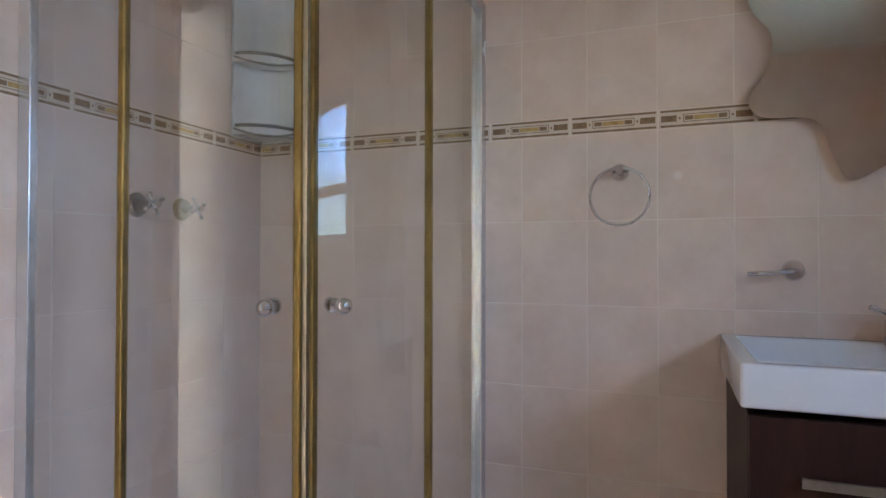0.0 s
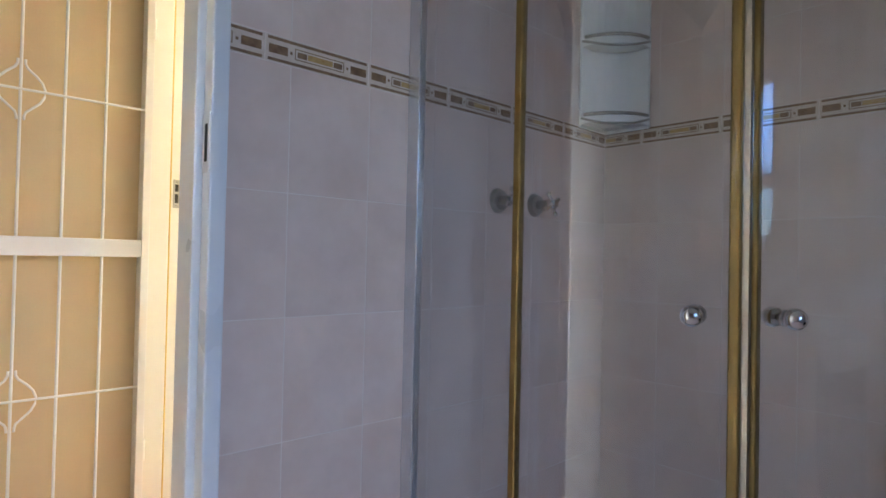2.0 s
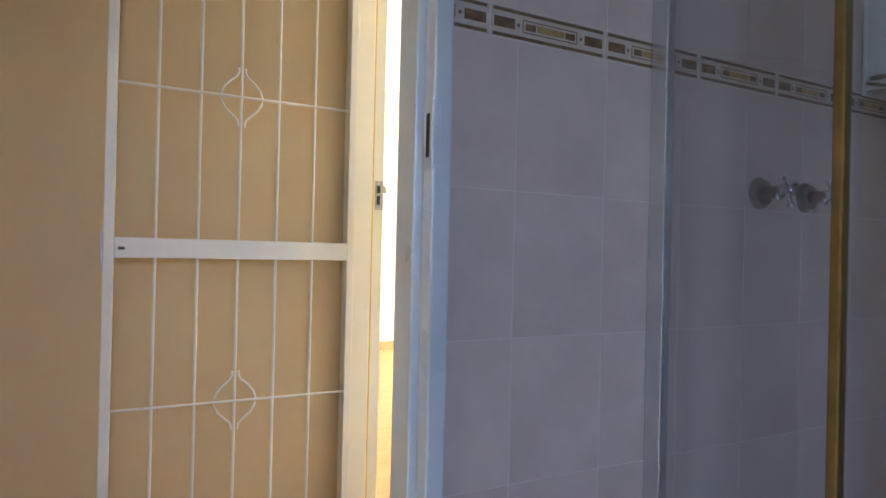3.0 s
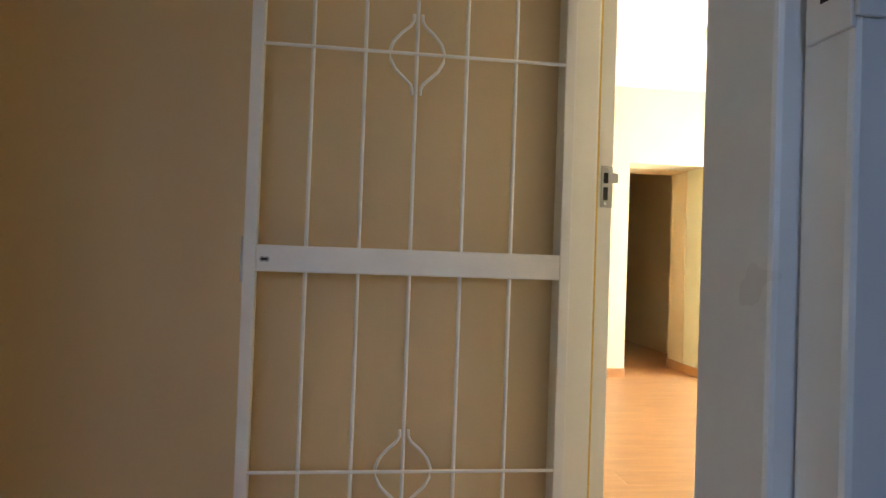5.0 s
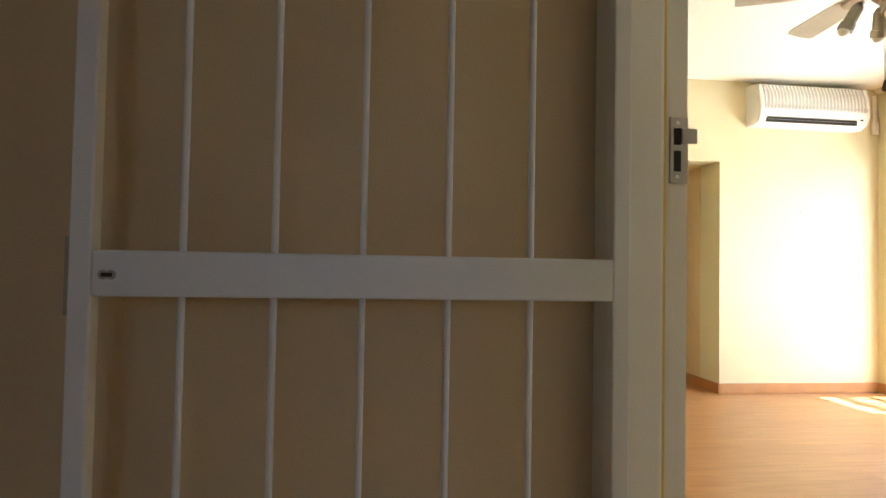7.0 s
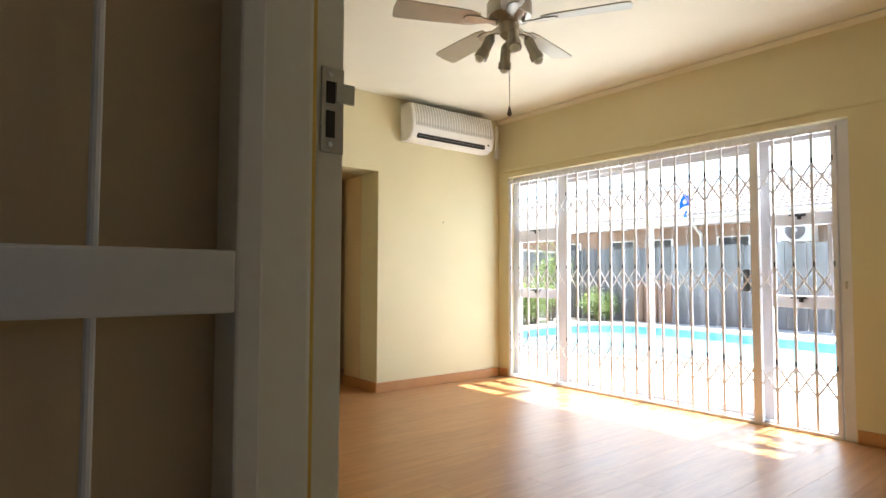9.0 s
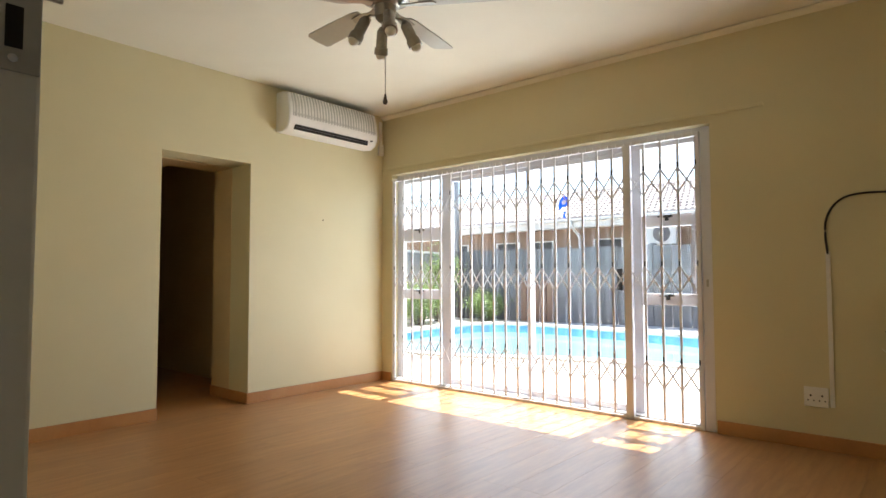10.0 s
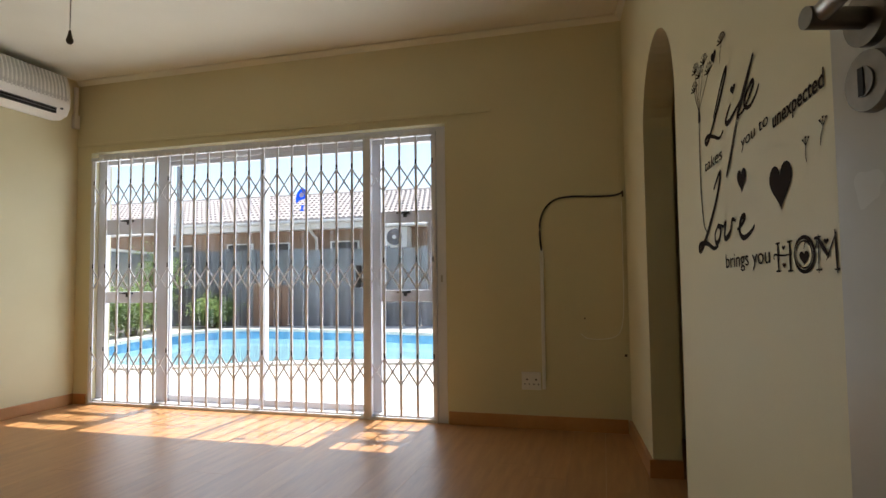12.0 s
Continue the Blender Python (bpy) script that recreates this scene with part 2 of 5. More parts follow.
def part(name, bm, material, parent=None, label="", smooth=False):
    bmesh.ops.recalc_face_normals(bm, faces=bm.faces)
    me = bpy.data.meshes.new(name)
    bm.to_mesh(me)
    bm.free()
    me.materials.append(material)
    if smooth:
        for p in me.polygons:
            p.use_smooth = True
    ob = new(name, me)
    if parent:
        ob.parent = parent
        ob.matrix_parent_inverse = Matrix.Translation(-parent.matrix_basis.translation) if parent.type == "EMPTY" and not parent.parent else Matrix()
    if label:
        ob["label"] = label
    return ob


def shape(name, bm, material):
    """Mesh data alone, for alike pieces that share it."""
    ob = part(name, bm, material)
    me = ob.data
    bpy.data.objects.remove(ob)
    return me


def thing(name, label, category, at=(0, 0, 0), group="", kind=""):
    e = new(name)
    e.empty_display_size = 0.1
    e.location = at
    return tagged(e, label, category, group, kind)


def structure(name, bm, material, label, category, smooth=False):
    return tagged(part(name, bm, material, smooth=smooth), label, category, kind="structure")


def soften(ob, angle=40):
    for p in ob.data.polygons:
        p.use_smooth = True
    ob.data.set_sharp_from_angle(angle=radians(angle))
    return ob

# ---- large structure ----
XT, YB, YH = 1.788, 0.287, 0.375            # towel wall, tiled door wall, its hall face
XH, XR = 0.62, 0.75                        # hall face and room face of the wall with the room door
YE, YJ = 1.375, 1.327                      # hall end wall, far jamb of the room door
XW, YA, HC = 4.857, 5.30, 2.75             # window wall, air conditioner wall, ceiling
P0, P1 = Vector((XR, 0.50, 0)), Vector((XW, 0.81, 0))   # wall with the arch
UDIR = (P1 - P0).normalized()
UN = Vector((-UDIR.y, UDIR.x, 0))
ULEN = (P1 - P0).length


def on_arch_wall(u, z, out=0.0):
    p = P0 + UDIR * u + UN * out
    return Vector((p.x, p.y, z))


# floors
structure("floor_subfloor", boxes((-1.8, XW + 0.15, -2.8, 9.6, -0.10, -0.014)), GROUT, "screed under the floors", "floor")
structure("floor_bathroom", boxes((-1.5, XT, -2.6, YH, -0.010, 0.0)), TILE, "beige tiled bathroom floor", "floor")

# bathroom walls
structure("wall_bathroom_door", boxes((-1.5, -0.40, YB + 0.0003, YH, 0, 2.6), (0.46, XT, YB + 0.0003, YH, 0, 2.6), (-0.40, 0.46, YB + 0.0003, YH, 2.09, 2.6)),
          GROUT, "plastered bathroom wall round the door", "wall")
structure("wall_bathroom_towel", boxes((XT + 0.0003, XT + 0.12, -2.6, YH, 0, 2.6)), GROUT, "tiled bathroom wall with towel ring and basin", "wall")
structure("wall_bathroom_back", boxes((-1.5, -0.5, -2.72, -2.6, 0, 2.6), (0.5, XT + 0.12, -2.72, -2.6, 0, 2.6), (-0.5, 0.5, -2.72, -2.6, 0, 1.16), (-0.5, 0.5, -2.72, -2.6, 1.97, 2.6)),
          TILE, "tiled bathroom wall with a window", "wall")
structure("wall_bathroom_side", boxes((-1.62, -1.5, -2.72, YH, 0, 2.6)), TILE, "tiled bathroom side wall", "wall")
structure("ceiling_bathroom", boxes((-1.62, XT + 0.12, -2.72, YH, 2.6, 2.72)), WHITECEIL, "white bathroom ceiling", "ceiling")

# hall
# these walls carry the hall's shade in their paint colour
structure("wall_hall_end", boxes((-1.7, XR, YE, YE + 0.12, 0, 2.62)), SHADEDCREAM, "cream hall wall behind the gate, in a shade-darkened tone", "wall")
structure("wall_hall_side", boxes((-1.82, -1.7, YH, YE + 0.12, 0, 2.62)), SHADEDCREAM, "cream hall side wall in a shade-darkened tone", "wall")
structure("wall_hall_bathroom", boxes((-1.7, -0.40, YH, YH + 0.012, 0, 2.62), (0.46, XH, YH, YH + 0.012, 0, 2.62), (-0.40, 0.46, YH, YH + 0.012, 2.09, 2.62)), SHADEDCREAM, "cream hall face of the bathroom wall, in a shade-darkened tone", "wall")
structure("ceiling_hall", boxes((-1.82, XH, YH, YE + 0.12, 2.62, 2.75)), WHITECEIL, "white hall ceiling", "ceiling")
structure("floor_hall", boxes((-1.7, XH, YH, YE, -0.010, 0.0)), SKIRT, "wood laminate hall floor", "floor")

# wall between hall and room, with the door
structure("wall_room_door", boxes((XH, XR, YH, 0.535, 0, HC), (XH, XR, 0.535, YE, 2.08, HC), (XH, XR, YE, YA, 0, HC)), CREAM, "cream painted wall beside the room door", "wall")
structure("wall_window", boxes((XW, XW + 0.22, 0.5, 2.03, 0, HC), (XW, XW + 0.22, 5.154, YA + 0.12, 0, HC), (XW, XW + 0.22, 2.03, 5.154, 2.12, HC)), CREAM, "cream wall round the sliding door", "wall")
structure("wall_aircon", boxes((XR - 0.13, 2.563, YA, YA + 0.3, 0, HC), (3.312, XW, YA, YA + 0.3, 0, HC), (2.563, 3.312, YA, YA + 0.3, 2.03, HC)), CREAM, "cream wall with a dark passage opening", "wall")
structure("ceiling_room", boxes((XR - 0.13, XW, 0.36, YA + 0.6, HC, HC + 0.12)), WHITECEIL, "white plastered ceiling", "ceiling")
U0, U1, SPRING, APEX = 2.47, 3.28, 1.72, 2.09
bm = bmesh.new()
NSEG = 24
arc = []
for k in range(NSEG + 1):
    a = math.pi * (1 - k / NSEG)
    arc.append(((U0 + U1) / 2 + (U1 - U0) / 2 * math.cos(a), SPRING + (APEX - SPRING) * math.sin(a)))


def wall_quad(pts, out):
    bm.faces.new([bm.verts.new(on_arch_wall(u, z, out)) for u, z in pts])


for out in (0.0, -0.14):
    wall_quad([(0, 0), (U0, 0), (U0, HC), (0, HC)], out)
    wall_quad([(U1, 0), (ULEN, 0), (ULEN, HC), (U1, HC)], out)
    for k in range(NSEG):
        wall_quad([arc[k], arc[k + 1], (arc[k + 1][0], HC), (arc[k][0], HC)], out)
rim_line = [(U0, 0)] + arc + [(U1, 0)]
for p, q in zip(rim_line, rim_line[1:]):
    bm.faces.new([bm.verts.new(on_arch_wall(*w)) for w in ((*p, 0), (*q, 0), (*q, -0.14), (*p, -0.14))])
bmesh.ops.remove_doubles(bm, verts=bm.verts, dist=1e-5)
structure("wall_arch", bm, CREAM, "cream wall with an arched opening", "wall")
# behind the arch and the far opening: plain closed passages
structure("wall_passage_arch", boxes((2.0, 2.12, -1.5, 0.42, 0, HC), (XW - 0.05, XW, -1.5, 0.65, 0, HC), (2.0, XW, -1.62, -1.5, 0, HC), (2.0, XW, -1.5, 0.55, HC, HC + 0.1)), CREAM, "plain walls of the passage behind the arch", "wall")
# inner half of the reveal is darkened by colour to paint its shade
structure("wall_passage_reveal", boxes((XR - 0.13, 2.566, YA + 0.3, YA + 0.6, 0, HC), (3.309, XW, YA + 0.3, YA + 0.6, 0, HC), (2.566, 3.309, YA + 0.3, YA + 0.6, 2.026, HC)), SHADEDCREAM, "inner reveal of the passage opening, its shade put into the colour", "wall")
structure("wall_passage_far", boxes((-1.5, 2.56, 5.9, 6.0, 0, HC), (-1.6, -1.5, 5.9, 9.5, 0, HC), (3.75, 3.85, 5.9, 9.5, 0, HC), (-1.6, 3.85, 9.5, 9.6, 0, HC), (-1.6, 3.85, 5.9, 9.6, 2.4, 2.5)), SHADEDCREAM, "plain walls of the dark passage", "wall")
structure("floor_passage", boxes((-1.5, 3.75, YA, 9.5, -0.012, -0.001), (2.12, XW - 0.05, -1.5, 0.75, -0.012, -0.001)), SKIRT, "wood laminate passage floor", "floor")

# cornice and lintel band
bm = bmesh.new()
prism_profile = [(0, 0), (0.035, 0), (0.028, -0.012), (0.012, -0.028), (0, -0.038)]
for a, b, nrm in (((XW, 0.81), (XW, YA), (-1, 0)), ((P0.x, P0.y), (P1.x, P1.y), (UN.x, UN.y))):
    A = [bm.verts.new((a[0] + nrm[0] * d, a[1] + nrm[1] * d, HC - 0.002 + h)) for d, h in prism_profile]
    B = [bm.verts.new((b[0] + nrm[0] * d, b[1] + nrm[1] * d, HC - 0.002 + h)) for d, h in prism_profile]
    for i in range(4):
        bm.faces.new((A[i], A[i + 1], B[i + 1], B[i]))
structure("trim_cornice", bm, WHITECEIL, "small plaster cornice along the ceiling", "trim", smooth=True)
structure("trim_lintel", boxes((XW - 0.011, XW, 1.69, YA, 2.172, 2.200), bev=0.005), CREAM, "thin plastered ledge line above the sliding door", "trim")

# skirting
bm = bmesh.new()
for r in ((XW - 0.018, XW, 0.83, 2.02), (XW - 0.018, XW, 5.165, YA), (3.312, XW - 0.018, YA - 0.018, YA), (XR, 2.563, YA - 0.018, YA), (3.294, 3.312, YA - 0.018, YA + 0.6), (XR, XR + 0.018, 1.42, YA - 0.018)):
    box(bm, *r, 0, 0.088, bev=0.005)
for u0, u1 in ((1.0, U0), (U1, ULEN - 0.02)):
    prism(bm, [on_arch_wall(u0, 0).xy[:], on_arch_wall(u1, 0).xy[:], on_arch_wall(u1, 0, 0.018).xy[:], on_arch_wall(u0, 0, 0.018).xy[:]], 0, 0.088)
prism(bm, [on_arch_wall(U1, 0, 0.018).xy[:], on_arch_wall(U1 - 0.018, 0, 0.018).xy[:], on_arch_wall(U1 - 0.018, 0, -0.14).xy[:], on_arch_wall(U1, 0, -0.14).xy[:]], 0, 0.088)
structure("baseboard", bm, SKIRT, "varnished wood skirting board", "skirting")

# ---- outdoors ----
GZ = -0.10
# pool outline, kidney shaped, from a few plan points
ctrl = [(8.7, 1.0), (8.5, 3.3), (8.15, 4.9), (7.35, 6.6), (7.5, 8.0), (8.8, 9.3), (10.6, 9.9), (12.6, 9.6), (13.0, 8.2), (12.7, 5.6), (12.3, 3.4), (12.0, 0.0), (10.4, -1.4), (9.1, -0.8)]


def closed_spline(pts, per=6):
    out, n = [], len(pts)
    for i in range(n):
        p = [Vector(pts[(i + k - 1) % n]) for k in range(4)]
        for j in range(per):
            t = j / per
            out.append(0.5 * ((2 * p[1]) + (p[2] - p[0]) * t + (2 * p[0] - 5 * p[1] + 4 * p[2] - p[3]) * t * t + (3 * p[1] - p[0] - 3 * p[2] + p[3]) * t ** 3))
    return out


rim = closed_spline(ctrl)
cx = sum((p for p in rim), Vector((0, 0))) / len(rim)
bm = bmesh.new()
o = [bm.verts.new((x, y, GZ)) for x, y in ((-400, -400), (400, -400), (400, 400), (-400, 400))]
i_ = [bm.verts.new((p.x, p.y, GZ)) for p in rim]
es = [bm.edges.new((o[k], o[(k + 1) % 4])) for k in range(4)] + [bm.edges.new((i_[k], i_[(k + 1) % len(i_)])) for k in range(len(i_))]
bmesh.ops.triangle_fill(bm, use_beauty=True, use_dissolve=False, edges=es)
for f in list(bm.faces):
    c = f.calc_center_median()
    if f.normal.z < 0:
        f.normal_flip()
structure("ground", bm, PAVING, "pale sunlit paving round the pool", "ground")


def rim_band(name, z0, z1, off0, off1, material, label, cat):
    bm = bmesh.new()
    n = len(rim)
    A, B = [], []
    for p in rim:
        d = (p - cx).normalized()
        A.append(bm.verts.new((p.x + d.x * off0, p.y + d.y * off0, z0)))
        B.append(bm.verts.new((p.x + d.x * off1, p.y + d.y * off1, z1)))
    for k in range(n):
        bm.faces.new((A[k], A[(k + 1) % n], B[(k + 1) % n], B[k]))
    return structure(name, bm, material, label, cat, smooth=True)


rim_band("pool_wall", -1.6, -0.30, -0.02, -0.02, POOLPLASTER, "pale blue pool wall", "pool")
rim_band("pool_tile_band", -0.30, GZ - 0.03, -0.02, -0.02, MOSAIC, "blue patterned waterline tiles of the pool", "pool")
bm = bmesh.new()
n = len(rim)
for k in range(n):
    p, q = rim[k], rim[(k + 1) % n]
    dp, dq = (p - cx).normalized(), (q - cx).normalized()
    q2 = p.lerp(q, 0.95)
    prism(bm, [(p + dp * -0.05)[:], (q2 + dq * -0.05)[:], (q2 + dq * 0.3)[:], (p + dp * 0.3)[:]], GZ - 0.03, GZ + 0.03)
structure("pool_coping", bm, COPING, "pale coping stones round the pool", "pool")
bm = bmesh.new()
bm.faces.new([bm.verts.new((p.x, p.y, -1.6)) for p in rim])
structure("pool_floor", bm, POOLPLASTER, "pale blue pool floor", "pool")
bm = bmesh.new()
bm.faces.new([bm.verts.new((p.x, p.y, -0.27)) for p in rim])
w = structure("water", bm, WATER, "clear turquoise pool water", "water")
w.visible_shadow = False

# fence: grey panels between posts, from the far corner towards the bush corner
FA, FB = Vector((15.44, -2.4)), Vector((13.87, 12.1))
fence = thing("garden_fence", "weathered grey boundary fence of upright panels behind the pool", "fence", (FA.x, FA.y, GZ), kind="structure")
fd = (FB - FA).normalized()
fn = Vector((-fd.y, fd.x))
flen = (FB - FA).length
npan = int(flen / 0.42)
for k in range(npan):
    a, b = FA + fd * (k * flen / npan), FA + fd * ((k + 1) * flen / npan - 0.02)
    bm = prism(bmesh.new(), [a[:], b[:], (b + fn * 0.04)[:], (a + fn * 0.04)[:]], GZ, 1.83 + 0.02 * math.sin(k * 2.3))
    part("panel", bm, FENCE, fence)
    if k % 5 == 0:
        p = a - fn * 0.05
        part("post", boxes((p.x - 0.06, p.x + 0.06, p.y - 0.06, p.y + 0.06, GZ, 1.88)), FENCE, fence)

# plastered garden wall that meets the fence
WA, WB = Vector((5.4, 10.13)), Vector((13.86, 12.1))
wn = Vector((-(WB - WA).y, (WB - WA).x)).normalized()
gw = structure("garden_wall", prism(bmesh.new(), [WA[:], WB[:], (WB + wn * 0.2)[:], (WA + wn * 0.2)[:]], GZ, 1.74), PLASTERWALL, "weathered grey plastered garden wall behind the bushes", "wall")
part("wall_cap", prism(bmesh.new(), [(WA - wn * 0.03)[:], (WB - wn * 0.03)[:], (WB + wn * 0.23)[:], (WA + wn * 0.23)[:]], 1.742, 1.80), COPING, gw)
pole = thing("utility_pole", "grey steel pole standing behind the garden wall", "pole", (15.14, 12.72, GZ))
part("shaft", cyl(bmesh.new(), (15.14, 12.72, GZ), (15.14, 12.72, 7.5), 0.11, 0.075, seg=14), POLEGREY, pole, smooth=True)
part("base_plate", cyl(bmesh.new(), (15.14, 12.72, GZ), (15.14, 12.72, GZ + 0.03), 0.2, seg=14), POLEGREY, pole)

# neighbour's house
HA, HB = Vector((17.3, 0.0)), Vector((17.1, 15.5))
hd = (HB - HA).normalized()
hn = Vector((hd.y, -hd.x))
house = thing("neighbour_house", "single storey brick house with a tiled roof beyond the fence", "house", (HA.x, HA.y, GZ))


def along(s, o):
    p = HA + hd * s + hn * o
    return p[:]


hl = (HB - HA).length
part("wall", prism(bmesh.new(), [along(-6, 0.0), along(hl + 5, 0.0), along(hl + 5, 6), along(-6, 6)], GZ, 2.62), BRICK, house)
part("fascia", prism(bmesh.new(), [along(-6.5, -0.62), along(hl + 5.5, -0.62), along(hl + 5.5, -0.58), along(-6.5, -0.58)], 2.57, 2.83), FASCIA, house)
part("soffit", prism(bmesh.new(), [along(-6.5, -0.6), along(hl + 5.5, -0.6), along(hl + 5.5, 0.05), along(-6.5, 0.05)], 2.59, 2.62), FASCIA, house)
bm = bmesh.new()
tube(bm, [(*along(-6.5, -0.68), 2.79), (*along(hl + 5.5, -0.68), 2.79)], 0.06)
part("gutter", bm, FASCIA, house, smooth=True)
for s in (2.6, 9.37):
    bm = bmesh.new()
    tube(bm, [(*along(s, -0.68), 2.75), (*along(s, -0.66), 2.62), (*along(s, -0.1), 2.32), (*along(s, -0.08), 2.0), (*along(s, -0.08), 0)], 0.045)
    part("downpipe", bm, FASCIA, house, smooth=True)
for s in (3.2, 8.0, 10.3, 11.6, 13.75):
    win = part("window", prism(bmesh.new(), [along(s, -0.03), along(s + 0.95, -0.03), along(s + 0.95, 0.03), along(s, 0.03)], 1.75, 2.24), FASCIA, house)
    part("pane", prism(bmesh.new(), [along(s + 0.06, -0.04), along(s + 0.89, -0.04), along(s + 0.89, -0.032), along(s + 0.06, -0.032)], 1.80, 2.20), DARK, win)
# roof: courses of single tiles, each course lifted at its lower edge
tilebm = bmesh.new()
courses, tw, tl = 10, 0.17, 0.36
pitch = radians(20.3)
ncol = int((hl + 12) / tw)
for c in range(courses):
    for k in range(ncol):
        s0 = -6.5 + k * tw + (tw / 2 if c % 2 else 0)
        y0, y1 = -0.72 + c * tl * math.cos(pitch), -0.72 + (c * tl + tl * 1.08) * math.cos(pitch)
        z0, z1 = 2.83 + c * tl * math.sin(pitch) + 0.05, 2.83 + (c * tl + tl * 1.08) * math.sin(pitch) + 0.015
        lift = [0.0, 0.045, 0.0]
        rows = []
        for yy, zz in ((y0, z0), (y1, z1)):
            rows.append([tilebm.verts.new((*along(s0 + tw * 0.97 * j / 2, yy), zz + lift[j])) for j in range(3)])
        base = [tilebm.verts.new((*along(s0 + tw * 0.97 * j / 2, y0), z0 - 0.05)) for j in range(3)]
        for j in range(2):
            tilebm.faces.new((rows[0][j], rows[0][j + 1], rows[1][j + 1], rows[1][j]))
            tilebm.faces.new((base[j], base[j + 1], rows[0][j + 1], rows[0][j]))
roof = tagged(part("roof", tilebm, ROOF, house), kind="stuff")
ridge_y = -0.72 + courses * tl * math.cos(pitch)
ridge_z = 2.83 + courses * tl * math.sin(pitch)
part("ridge", cyl(bmesh.new(), (*along(-6.5, ridge_y), ridge_z), (*along(hl + 5.5, ridge_y), ridge_z), 0.11, seg=10), ROOF, house)
part("roof_back", prism(bmesh.new(), [along(-6.4, 0), along(hl + 5.4, 0), along(hl + 5.4, ridge_y), along(-6.4, ridge_y)], 2.62, 2.79), ROOF, house)

# outdoor air conditioner on the neighbour's wall
oc = Vector(along(6.72, -0.35))
out_ac = thing("outdoor_aircon_unit", "white outdoor air conditioner unit on the brick wall", "air conditioner", (oc.x, oc.y, 2.1))
part("body", prism(bmesh.new(), [along(6.34, -0.5), along(7.14, -0.5), along(7.14, -0.05), along(6.34, -0.05)], 1.98, 2.56), PLASTIC, out_ac)
fc = Vector((*along(6.72, -0.50), 2.27))
hn3 = Vector((hn.x, hn.y, 0))
part("fan_grille", cyl(bmesh.new(), fc, fc - hn3 * 0.02, 0.235, seg=28), FENCE, out_ac)
part("fan_hub", cyl(bmesh.new(), fc - hn3 * 0.02, fc - hn3 * 0.04, 0.06, seg=16), PLASTIC, out_ac)
for s in (6.45, 6.98):
    part("bracket", prism(bmesh.new(), [along(s, -0.5), along(s + 0.05, -0.5), along(s + 0.05, 0.0), along(s, 0.0)], 1.92, 1.98), PLASTIC, out_ac)


def bush(name, at, rx, ry, h, seed, label, leaves=1500):
    rnd = random.Random(seed)
    e = thing(name, label, "bush", (at[0], at[1], GZ))
    bm = bmesh.new()
    tips = []
    for k in range(9):
        a = rnd.uniform(0, 6.28)
        q = rnd.uniform(0.2, 0.75)
        tip = Vector((at[0] + rx * q * math.cos(a), at[1] + ry * q * math.sin(a), GZ + h * rnd.uniform(0.55, 0.9)))
        base = Vector((at[0] + 0.08 * math.cos(a), at[1] + 0.08 * math.sin(a), GZ - 0.02))
        cyl(bm, base, base.lerp(tip, 0.5) + Vector((0, 0, 0.05)), 0.03, 0.02, seg=6)
        cyl(bm, base.lerp(tip, 0.5) + Vector((0, 0, 0.05)), tip, 0.02, 0.008, seg=6)
        tips.append(tip)
    part("stems", bm, BARK, e)
    bm = bmesh.new()
    for k in range(leaves):
        t = tips[k % 9]
        p = t + Vector((rnd.gauss(0, rx * 0.3), rnd.gauss(0, ry * 0.3), rnd.gauss(-0.05 * h, h * 0.2)))
        p.z = max(p.z, GZ + 0.06)
        r = rnd.uniform(0.03, 0.065)
        q = Euler((rnd.uniform(-1, 1), rnd.uniform(-1, 1), rnd.uniform(0, 6.28))).to_matrix()
        vs = [bm.verts.new(p + q @ Vector(v)) for v in ((-r, 0, 0), (0, -r * 0.4, 0.01), (r, 0, 0), (0, r * 0.4, 0.01))]
        bm.faces.new(vs)
    part("crown", bm, LEAF, e)
    return e


bush("rounded_bush", (13.45, 10.3), 0.5, 0.45, 0.64, 3, "low rounded green bush by the pool", 3600)
bush("tall_shrub", (12.42, 11.15), 0.66, 0.4, 1.6, 4, "tall loose green shrub at the fence corner", 2300)
bush("dense_bush", (11.25, 10.72), 0.8, 0.42, 0.85, 5, "dense green bush beside the pool edge", 4200)

# brown upright strips just in front of the fence
boards = thing("brown_strips", "brown upright strips in front of the grey fence", "boards", (14.0, 9.05, GZ))
for k in range(5):
    y = 8.62 + 0.19 * k
    x = FA.x + (FB.x - FA.x) * (y - FA.y) / (FB.y - FA.y) - 0.13
    part("board", boxes((x - 0.02, x + 0.02, y, y + 0.175, GZ, 0.93 + 0.06 * math.sin(k * 2.1)), bev=0.006), BROWNSTRIP, boards)

# ---- bathroom things ----
# door frame of the bathroom
bf = thing("door_frame_bathroom", "white painted steel frame of the bathroom doorway", "door frame", (0.43, 0.3, 0), kind="structure")
for sx, nm in ((1, "jamb"), (-1, "jamb")):
    X = (lambda v: v) if sx > 0 else (lambda v: 0.03 - v)
    part(nm, boxes((min(X(0.425), X(0.458)), max(X(0.425), X(0.458)), 0.268, 0.305, 0, 2.10), bev=0.004), GREYWALL, bf)
    part("rebate", boxes((min(X(0.41), X(0.459)), max(X(0.41), X(0.459)), 0.306, 0.382, 0, 2.09), bev=0.004), GREYWALL, bf)
part("head", boxes((-0.43, 0.458, 0.268, 0.382, 2.06, 2.10), bev=0.004), GREYWALL, bf)
bs = thing("strike_plate", "small steel strike plate on the bathroom jamb", "strike plate", (0.41, 0.3, 1.2))
